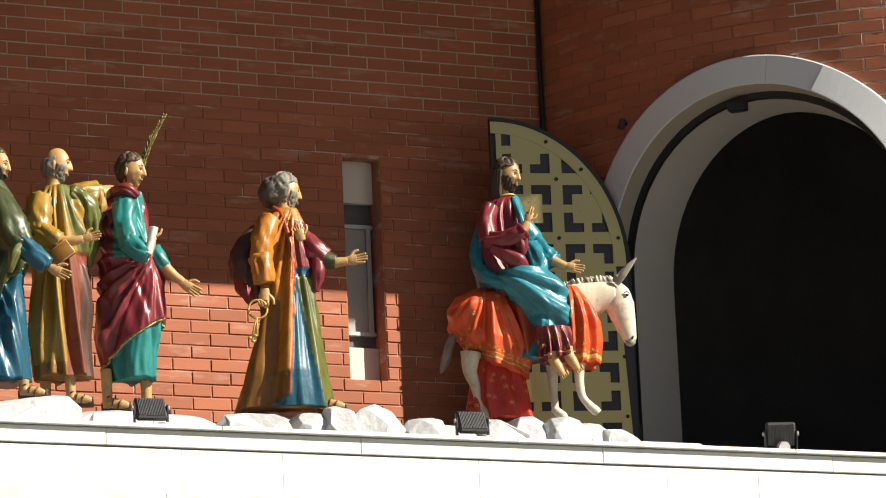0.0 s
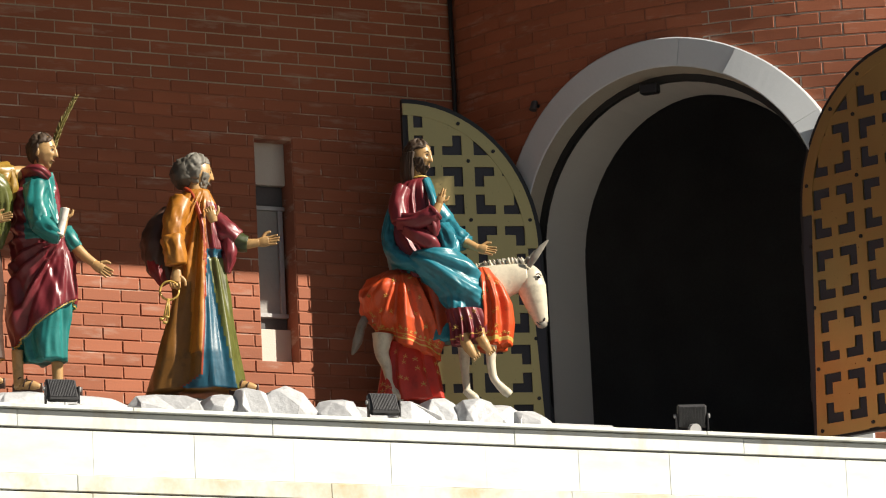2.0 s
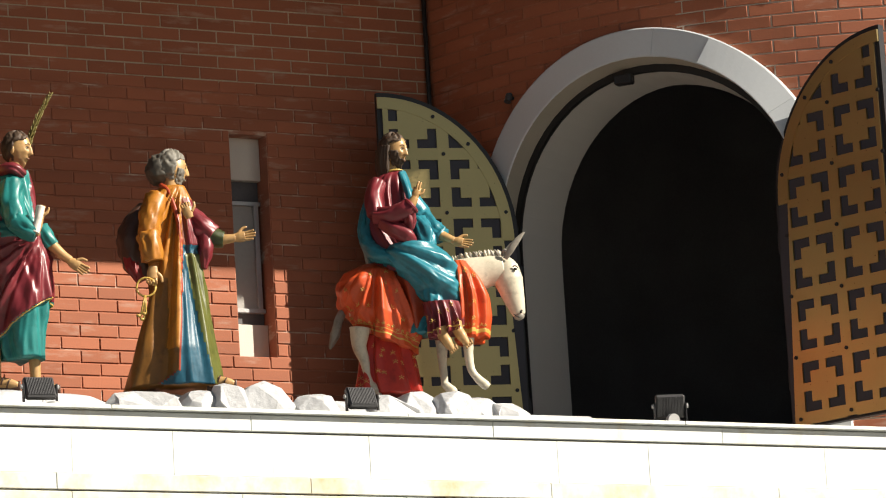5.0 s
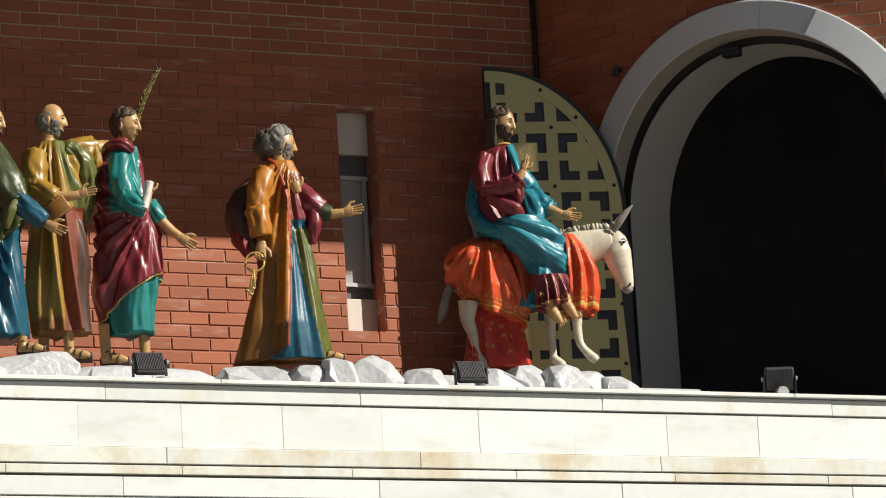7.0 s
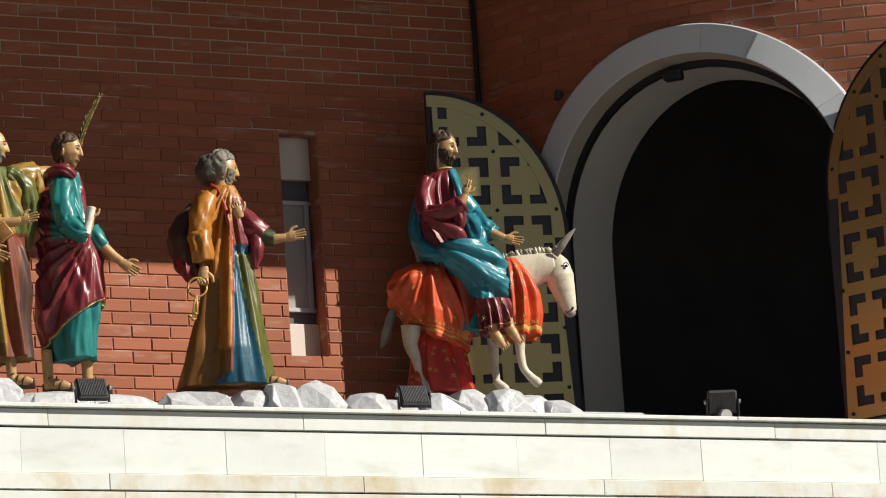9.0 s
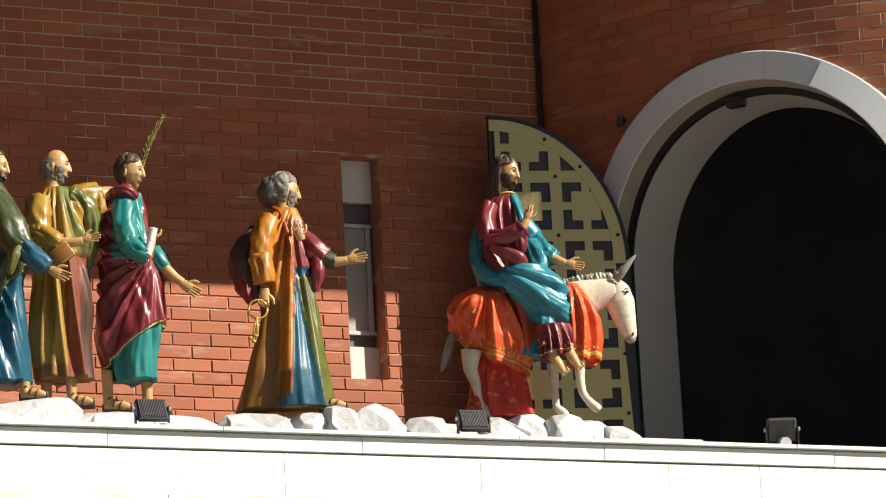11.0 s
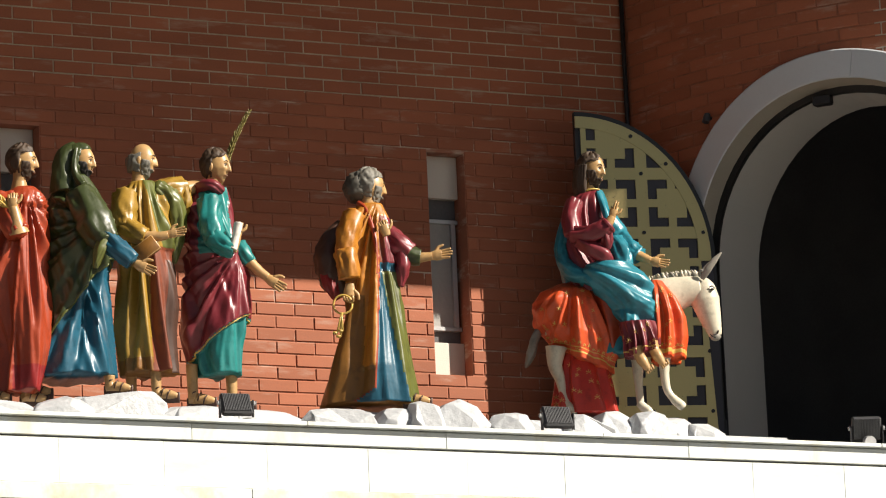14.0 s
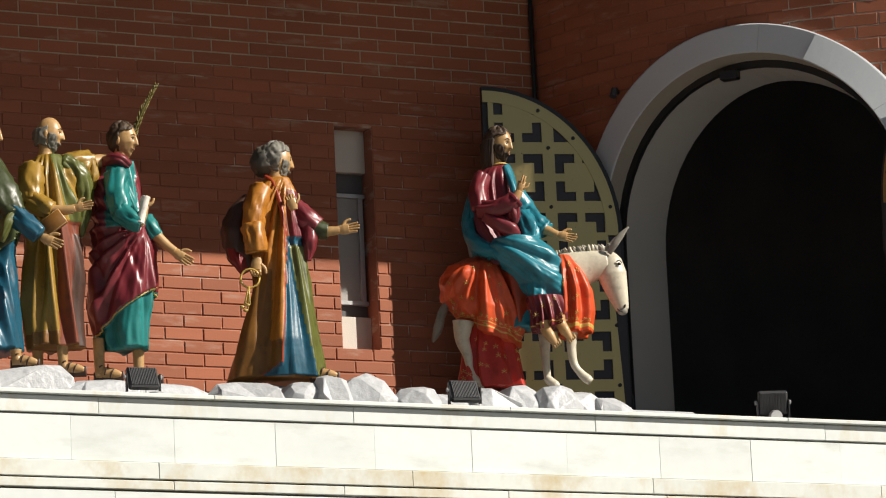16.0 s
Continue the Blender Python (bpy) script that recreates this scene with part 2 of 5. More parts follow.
# arch lining: step, seal and plastered reveal
bm = bmesh.new()
arch_band(bm, R_IN, -0.03, R_IN - 0.008, 0.14)
tagged(finish("trim", bm, STEP, smooth=False), "beige plastered step inside the arch", "trim", kind="structure")
bm = bmesh.new()
arch_band(bm, R_IN - 0.008, 0.14, R_IN - 0.048, 0.14)
arch_band(bm, R_IN - 0.048, 0.14, R_IN - 0.048, 0.18)
arch_band(bm, R_IN - 0.048, 0.18, R_IN - 0.036, 0.18)
tagged(finish("trim_seal", bm, RUBBER), "black rubber seal round the arch", "trim", kind="structure")
bm = bmesh.new()
arch_band(bm, R_IN - 0.036, 0.18, 0.840, 0.62, rise1=0.92)
tagged(finish("trim_reveal", bm, PLASTER, smooth=False), "off-white plastered reveal of the arch", "trim", kind="structure")

# fascia round the arch, plate by plate
surround = tagged(new("trim_fascia"), "grey painted metal fascia round the arch", "trim", kind="structure")


def fascia_plate(a0, a1, tilt):
    bm = bmesh.new()
    n = max(8, int(math.degrees(a1 - a0) / 3))
    cols = []
    for i in range(n + 1):
        a = a0 + (a1 - a0) * i / n
        ring = []
        for r, d in ((R_OUT, 0.02), (R_OUT, -0.030), (R_OUT - 0.008, -0.036), (R_IN + 0.006, -0.036 - tilt), (R_IN, -0.030 - tilt), (R_IN, 0.02)):
            ring.append(bm.verts.new(tower_point(-r * math.cos(a), d, ARCH_Z + r * math.sin(a))))
        cols.append(ring)
    for p, q in zip(cols, cols[1:]):
        for k in range(6):
            bm.faces.new((p[k], p[(k + 1) % 6], q[(k + 1) % 6], q[k]))
    bm.faces.new(cols[0])
    bm.faces.new(cols[-1][::-1])
    return part("plate", bm, FASCIA, surround)


for a0, a1, tilt in ((0.0, 98.5, 0.000), (98.6, 116.5, -0.003), (116.55, 148, 0.028), (148.05, 180, 0.025)):
    fascia_plate(radians(a0), radians(a1), tilt)
for side in (-1, 1):
    bm = bmesh.new()
    cols = []
    for z in (5.5, 7.098):
        cols.append([bm.verts.new(tower_point(side * r, d, z)) for r, d in ((R_OUT, 0.02), (R_OUT, -0.036), (R_IN, -0.036), (R_IN, 0.02))])
    for k in range(4):
        bm.faces.new((cols[0][k], cols[0][(k + 1) % 4], cols[1][(k + 1) % 4], cols[1][k]))
    bm.faces.new(cols[0])
    bm.faces.new(cols[1])
    part("plate", bm, FASCIA, surround)
for a in (0.66, 0.76, 0.86):
    bm = bmesh.new()
    th = math.pi * a
    p = tower_point(-1.03 * math.cos(th), -0.036, ARCH_Z + 1.03 * math.sin(th))
    disc(bm, p, 0.009, 0.016, AO, 8)
    part("rivet", bm, FASCIA, surround)

# ---- gallery floor and parapet ----
boxed("floor", (-7.4, 4.0, -3.30, 0.2, 5.30, 5.44), CONCRETE)
tagged(bpy.data.objects["floor"], "grey concrete gallery floor behind the parapet", "floor", kind="structure")
boxed("platform", (-7.0, 0.55, -2.08, -0.75, 5.44, 5.74), BLACK, bevel=0.01)
tagged(bpy.data.objects["platform"], "dark steel carriage under the figures", "platform")

parapet = tagged(new("parapet"), "cream marble parapet with moulded courses", "parapet", kind="structure")
PX0, PX1, PY = -8.0, 6.5, -3.40
part("core", (lambda b: (box(b, PX0, PX1, PY + 0.035, -3.02, 0.0, 5.47), b)[1])(bmesh.new()), GROUT, parent=parapet)
# z range, front, joint spacing, first joint, material
BANDS = (
    (5.488, 5.510, PY - 0.030, 1.64, -3.70, MARBLE),
    (5.400, 5.484, PY, 1.375, -2.931, MARBLE),
    (5.172, 5.391, PY + 0.010, 0.545, -3.36, MARBLE_VEIN),
    (5.086, 5.168, PY - 0.008, 1.38, -2.62, MARBLE_WORN),
    (5.034, 5.079, PY - 0.004, 0.92, -3.00, MARBLE_WORN),
    (4.928, 5.024, PY + 0.006, 1.38, -2.85, MARBLE_VEIN),
    (4.700, 4.922, PY + 0.012, 0.60, -3.18, MARBLE_VEIN),
    (4.400, 4.690, PY + 0.02, 1.2, -3.18, MARBLE_VEIN),
)
for z0, z1, yf, gap, first, mt in BANDS:
    x = first - gap * math.ceil((first - PX0) / gap)
    while x < PX1:
        bm = bmesh.new()
        dy = random.uniform(-0.0015, 0.0015)
        box(bm, max(x, PX0) + 0.0004, min(x + gap, PX1) - 0.0004, yf + dy, -3.25 if z1 > 5.48 else PY + 0.05, z0, z1, bevel=0.0035 if gap > 0.7 else 0.001)
        part("block", bm, mt, parapet)
        x += gap


# ---- gate leaves ----
CELL = 0.358


def gate_leaf(m, mirror, label):
    """Local: hinge at x=0, free edge at x=-W (or +W), face towards -y, foot at z=0."""
    W, HS, TOP = 0.815, 1.31, 2.22
    leaf = root("gate_leaf", label, "gate", m, "gate leaves of the arch")
    sx = 1 if mirror else -1

    def clip(bm, r):
        for i in range(1, 17):
            a = math.pi / 2 * (i - 0.5) / 16
            nrm = Vector((-sx * math.sin(a), 0, math.cos(a)))
            c = Vector((sx * W, 0, HS))
            # ellipse: support point for the normal
            sup = math.hypot(r[0] * nrm.x, r[1] * nrm.z)
            p = c + nrm * sup
            bmesh.ops.bisect_plane(bm, geom=bm.verts[:] + bm.edges[:] + bm.faces[:], plane_co=p, plane_no=nrm, clear_outer=True)
            holes = [e for e in bm.edges if e.is_boundary]
            if holes:
                bmesh.ops.holes_fill(bm, edges=holes, sides=0)

    def xr(a, b):
        return (sx * a, sx * b) if sx > 0 else (sx * b, sx * a)

    bm = bmesh.new()
    box(bm, *xr(0.0, W), -0.020, 0.028, 0.0, TOP)
    clip(bm, (W, TOP - HS))
    rim_frame = part("frame", bm, BLACK, leaf)
    bm = bmesh.new()
    box(bm, *xr(0.008, W - 0.024), -0.0245, -0.0195, 0.02, TOP - 0.03)
    clip(bm, (W - 0.025, TOP - HS - 0.03))
    part("backing", bm, SLATE, leaf)
    # lattice: bars, squares and links
    bm = bmesh.new()
    y0, y1 = -0.036, -0.0247
    xb = [0.072, 0.072 + CELL, 0.072 + 2 * CELL]
    zb = [0.05 + CELL * i for i in range(7)]
    h = 0.036
    for k, x in enumerate(xb):
        lo, hi = x - h, x + h
        if k == 0:
            lo = 0.012
        if k == 2:
            hi = W - 0.030
        box(bm, *xr(lo, hi), y0, y1, 0.02, TOP - 0.03)
    for z in zb:
        for k in range(2):
            box(bm, *xr(xb[k] + h, xb[k + 1] - h), y0, y1, z - h, z + h)
    for k in range(2):
        cx = (xb[k] + xb[k + 1]) / 2
        for z in zb:
            cz = z + CELL / 2
            box(bm, *xr(cx - 0.088, cx + 0.088), y0, y1, cz - 0.088, cz + 0.088)
            for a, b in ((0.088, CELL / 2 - h), (-CELL / 2 + h, -0.088)):
                box(bm, *xr(cx + a, cx + b), y0, y1, cz - 0.024, cz + 0.024)
                box(bm, *xr(cx - 0.024, cx + 0.024), y0, y1, cz + a, cz + b)
    clip(bm, (W - 0.095, TOP - HS - 0.10))
    lattice = part("lattice", bm, GOLD, leaf)
    # curved rim
    bm = bmesh.new()
    n = 24
    cols = []
    for i in range(n + 1):
        a = math.pi / 2 * i / n
        ring = []
        for inset, y in ((0.030, y1), (0.030, y0 - 0.0025), (0.100, y0 - 0.0025), (0.100, y1)):
            ring.append(bm.verts.new((sx * (W - (W - inset) * math.sin(a)), y, HS + (TOP - HS - inset) * math.cos(a))))
        cols.append(ring)
    for p, q in zip(cols, cols[1:]):
        for k in range(4):
            bm.faces.new((p[k], p[(k + 1) % 4], q[(k + 1) % 4], q[k]))
    bm.faces.new(cols[0])
    bm.faces.new(cols[-1])
    part("rim", bm, GOLD, leaf)
    for k, x in enumerate(xb):
        for z in zb:
            inside = z < HS or ((W - x) / (W - 0.055)) ** 2 + ((z - HS) / (TOP - HS - 0.055)) ** 2 < 1
            if inside:
                bm = bmesh.new()
                disc(bm, (sx * x, -0.0385, z), 0.0115, 0.007, (0, 1, 0), 10)
                part("bolt", bm, BLACK, lattice)
    for a in (0.46, 0.80):
        bm = bmesh.new()
        disc(bm, (sx * (W - (W - 0.065) * math.sin(a)), -0.0415, HS + (TOP - HS - 0.065) * math.cos(a)), 0.0115, 0.007, (0, 1, 0), 10)
        part("bolt", bm, BLACK, lattice)
    for z in (0.3, 1.1):
        bm = bmesh.new()
        disc(bm, (-sx * 0.012, 0.01, z), 0.014, 0.12, (0, 0, 1), 10)
        part("hinge", bm, BLACK, rim_frame)
    return leaf


gate_leaf(pose(0.205, -0.625, 5.798, 0, 0, -15), False, "open gate leaf with gold square lattice on slate backing")
gate_leaf(pose(1.186, -1.972, 5.755, 0, 0, -69), True, "open gate leaf with bronze-gold square lattice in shade")

# ---- slots in the wall ----
for i, (a, b) in enumerate(NICHES):
    w = root("window_%d" % (i + 1), "narrow slot window with white boards and a grey frame", "window", kind="structure")
    for z0, z1, nm, mt, y in ((7.575, 7.832, "upper_board", RENDERED, 0.105), (6.474, 6.70, "lower_board", RENDERED, 0.108)):
        bm = bmesh.new()
        box(bm, a + 0.002, b - 0.002, y, 0.158, z0, z1, bevel=0.003)
        part(nm, bm, mt, w)
    bm = bmesh.new()
    box(bm, a + 0.004, b - 0.004, 0.120, 0.156, 6.775, 6.80, bevel=0.002)
    box(bm, a + 0.004, b - 0.004, 0.120, 0.156, 7.425, 7.45, bevel=0.002)
    box(bm, a + 0.004, a + 0.03, 0.120, 0.156, 6.80, 7.425, bevel=0.002)
    box(bm, b - 0.05, b - 0.02, 0.120, 0.156, 6.80, 7.425, bevel=0.002)
    sash = part("window_frame", bm, ALU, w)
    bm = bmesh.new()
    box(bm, a + 0.03, b - 0.05, 0.140, 0.150, 6.80, 7.425)
    part("pane", bm, CONCRETE, sash, "dusty grey pane")
    bm = bmesh.new()
    box(bm, a + 0.004, b - 0.004, 0.152, 0.159, 6.70, 7.575)
    part("backing", bm, DARKROOM, w)

# dark pipe in the corner between wall and tower
bm = bmesh.new()
rod(bm, [(-0.012, -0.024, 5.5), (-0.012, -0.024, 10.0)], [0.014, 0.014], 12)
pipe = tagged(finish("corner_pipe", bm, BLACK, smooth=True), "dark thin pipe in the brick corner", "pipe")

# small lamp beside the arch, and the box under its crown
lamp = root("wall_spotlight", "small grey spotlight fixed to the brick tower", "lamp")
n_out = Vector((math.cos(radians(-157.7)), math.sin(radians(-157.7)), 0))
c = Vector((AX, AY, 7.972)) + n_out * (RT + 0.03)
bm = bmesh.new()
rod(bm, [c - n_out * 0.035, c], [0.012, 0.012], 8)
part("arm", bm, BLACK, lamp)
bm = bmesh.new()
rod(bm, [c + Vector((0, 0, 0.028)), c + Vector((0, 0, 0.02)), c + n_out * 0.02 - Vector((0, 0, 0.03))], [0.014, 0.02, 0.022], 12)
part("housing", bm, LAMP_GREY, lamp)
bm = bmesh.new()
c = tower_point(-0.10, 0.12, 7.985)
box(bm, -0.055, 0.055, -0.035, 0.035, -0.03, 0.03, bevel=0.008)
bmesh.ops.transform(bm, matrix=Matrix.Translation(c - Vector((0, 0, 0.012))) @ Matrix.Rotation(ARCH_TH + math.pi / 2, 4, "Z"), verts=bm.verts)
tagged(finish("door_sensor", bm, BLACK), "black sensor box under the crown of the arch", "sensor")


# ---- floodlights on the parapet ----
def floodlight(m, turned=False):
    f = root("floodlight", "black finned floodlight on the marble parapet", "floodlight", m, "floodlights on the parapet")
    tilt = Matrix.Translation((0, 0, 0.118)) @ Matrix.Rotation(radians(-27 if not turned else 20), 4, "X")
    bm = bmesh.new()
    box(bm, -0.078, 0.078, -0.010, 0.030, -0.062, 0.062, bevel=0.008)
    bmesh.ops.transform(bm, matrix=tilt, verts=bm.verts)
    housing = part("housing", bm, LAMP_GREY, f)
    for k in range(17):
        bm = bmesh.new()
        x = -0.066 + 0.00825 * k
        box(bm, x - 0.0022, x + 0.0022, -0.0145, -0.0101, -0.052, 0.052)
        bmesh.ops.transform(bm, matrix=tilt, verts=bm.verts)
        part("fin", bm, LAMP_GREY, housing)
    bm = bmesh.new()
    box(bm, -0.068, 0.068, 0.0301, 0.034, -0.052, 0.052, bevel=0.001)
    bmesh.ops.transform(bm, matrix=tilt, verts=bm.verts)
    part("lens", bm, ALU, housing, "pale glass")
    bm = bmesh.new()
    for s in (-1, 1):
        box(bm, s * 0.085 - 0.003, s * 0.085 + 0.003, -0.014, 0.014, 0.012, 0.135)
    box(bm, -0.088, 0.088, -0.014, 0.014, 0.006, 0.012)
    bracket = part("bracket", bm, BLACK, f)
    for s in (-1, 1):
        bm = bmesh.new()
        disc(bm, (s * 0.092, 0, 0.12), 0.012, 0.01, (1, 0, 0), 10)
        part("knob", bm, ALU, bracket)
    bm = bmesh.new()
    disc(bm, (0.0, -0.055, 0.036) if turned else (0.055, -0.035, 0.022), 0.034, 0.03, (-0.3, 1, 0.2) if turned else (0, 0, 1), 16)
    gland = part("gland", bm, ALU, f, "pale grey cable box")
    bm = bmesh.new()
    rod(bm, [(0.03, -0.02, 0.02), (0.07, -0.03, 0.008), (0.12, -0.01, 0.006), (0.16, 0.05, 0.006)], [0.005] * 4, 6)
    part("cable", bm, ALU, gland)
    return f


for x, turned in ((-3.985, False), (-2.205, False), (-0.375, True)):
    floodlight(pose(x, -3.21, 5.510, 0, 0, -20 if turned else -6), turned)


# ---- painted rocks and base boards of the carriage ----
def rock(x, y, w, z0, z1, seed, d=0.17):
    """A low angular stone: flat facets with blunted edges and a flat foot."""
    rng = random.Random(seed)
    bm = bmesh.new()
    tilt = rng.uniform(-0.30, 0.30)
    for n, reach, lo, hi in ((10, 1.0, 0.0, 0.0), (9, 0.97, 0.25, 0.55), (7, 0.66, 0.70, 0.95), (3, 0.30, 0.92, 1.0)):
        turn = rng.uniform(0, 6.3)
        for k in range(n):
            a = turn + 2 * math.pi * (k + rng.uniform(-0.3, 0.3)) / n
            q = reach * rng.uniform(0.9, 1.0)
            # squarer than an ellipse
            u = math.copysign(abs(math.cos(a)) ** 0.7, math.cos(a)) * q
            v = math.copysign(abs(math.sin(a)) ** 0.7, math.sin(a)) * q
            z = rng.uniform(lo, hi) * (1 + tilt * u)
            bm.verts.new((u * w * 0.5, v * d, z))
    bmesh.ops.convex_hull(bm, input=bm.verts[:])
    loose = [v for v in bm.verts if not v.link_faces]
    bmesh.ops.delete(bm, geom=loose, context="VERTS")
    bmesh.ops.dissolve_limit(bm, angle_limit=radians(9), verts=bm.verts[:], edges=bm.edges[:])
    high = max(v.co.z for v in bm.verts)
    for v in bm.verts:
        v.co.z *= (z1 - z0) / high
    bmesh.ops.bevel(bm, geom=bm.edges[:], offset=0.006, segments=2, affect="EDGES", profile=0.6)
    ob = finish("rock", bm, WRAP)
    ob.matrix_world = pose(x, y, z0, 0, 0, rng.uniform(-14, 6))
    tagged(ob, "white painted angular rock at the figures' feet", "rock", "rocks at the figures' feet")
    return ob


ROCKS = ((-5.14, 0.40, 5.905), (-4.76, 0.46, 5.865), (-4.46, 0.36, 5.885), (-4.117, 0.56, 5.935), (-3.70, 0.44, 5.862), (-3.30, 0.50, 5.868),
         (-2.90, 0.44, 5.880), (-2.545, 0.24, 5.912), (-2.375, 0.24, 5.935), (-2.135, 0.34, 5.965), (-1.875, 0.28, 5.890), (-1.62, 0.36, 5.868),
         (-1.42, 0.34, 5.905), (-1.22, 0.30, 5.938), (-1.03, 0.28, 5.925), (-0.86, 0.27, 5.912), (-0.70, 0.26, 5.870))
for i, (x, w, z) in enumerate(ROCKS):
    rock(x, -1.95 + (0.05 if i % 2 else -0.02), w * 1.12, 5.74, z - 0.010, 20 + i)
for i, (x, z, w) in enumerate(((-4.51, 5.93, 0.46), (-4.187, 5.985, 0.56), (-3.782, 5.96, 0.40), (-3.354, 5.95, 0.46), (-2.529, 5.97, 0.56), (-1.18, 5.985, 0.5), (-0.78, 5.985, 0.42))):
    rock(x, -1.5, w * 0.8, 5.74, z - 0.02, 60 + i, 0.22)
bm = bmesh.new()
box(bm, -0.235, 0.235, -0.09, 0.09, 0.0, 0.045, bevel=0.008)
ob = finish("base_board", bm, WRAP)
ob.matrix_world = pose(-0.432, -1.98, 5.74)
tagged(ob, "white board at the front end of the carriage", "board")


# ---- painted figures on the carriage ----
PAINT = {}
for key, col, rough in (
        ("skin", (0.44, 0.265, 0.11), 0.34), ("rust", (0.17, 0.036, 0.012), 0.55), ("lip", (0.20, 0.09, 0.045), 0.4), ("hair_brown", (0.050, 0.028, 0.014), 0.6), ("hair_dark", (0.022, 0.018, 0.016), 0.6), ("hair_ash", (0.070, 0.062, 0.048), 0.55), ("claret", (0.46, 0.028, 0.014), 0.36),
        ("hair_grey", (0.15, 0.14, 0.115), 0.55), ("red", (0.30, 0.040, 0.012), 0.36), ("scarlet", (0.58, 0.075, 0.018), 0.36),
        ("crimson", (0.24, 0.012, 0.012), 0.36), ("maroon", (0.17, 0.020, 0.027), 0.33), ("green", (0.038, 0.050, 0.015), 0.34),
        ("moss", (0.095, 0.105, 0.022), 0.35), ("blue", (0.012, 0.085, 0.135), 0.32), ("teal", (0.014, 0.185, 0.175), 0.34),
        ("azure", (0.018, 0.180, 0.235), 0.30), ("ochre", (0.29, 0.17, 0.025), 0.34), ("orange", (0.40, 0.155, 0.018), 0.36),
        ("umber", (0.20, 0.085, 0.012), 0.4), ("brown", (0.060, 0.026, 0.016), 0.45), ("gold", (0.55, 0.37, 0.09), 0.35),
        ("donkey", (0.58, 0.53, 0.41), 0.38), ("donkey_grey", (0.27, 0.25, 0.21), 0.5), ("white", (0.72, 0.69, 0.62), 0.45),
        ("dusk", (0.024, 0.022, 0.020), 0.65), ("frond", (0.15, 0.12, 0.022), 0.5), ("rock", (0.60, 0.60, 0.61), 0.4)):
    PAINT[key] = material("paint_" + key, col, rough + 0.05, var=0.18, scale=9, grain=60, bump=0.05, stain=tuple(0.45 * c for c in col), stain_scale=16, stain_cut=(0.52, 0.80))
PNAMES = list(PAINT)
PI = {k: i for i, k in enumerate(PNAMES)}


def soft_abs(v):
    return math.sqrt(v * v + 0.008)


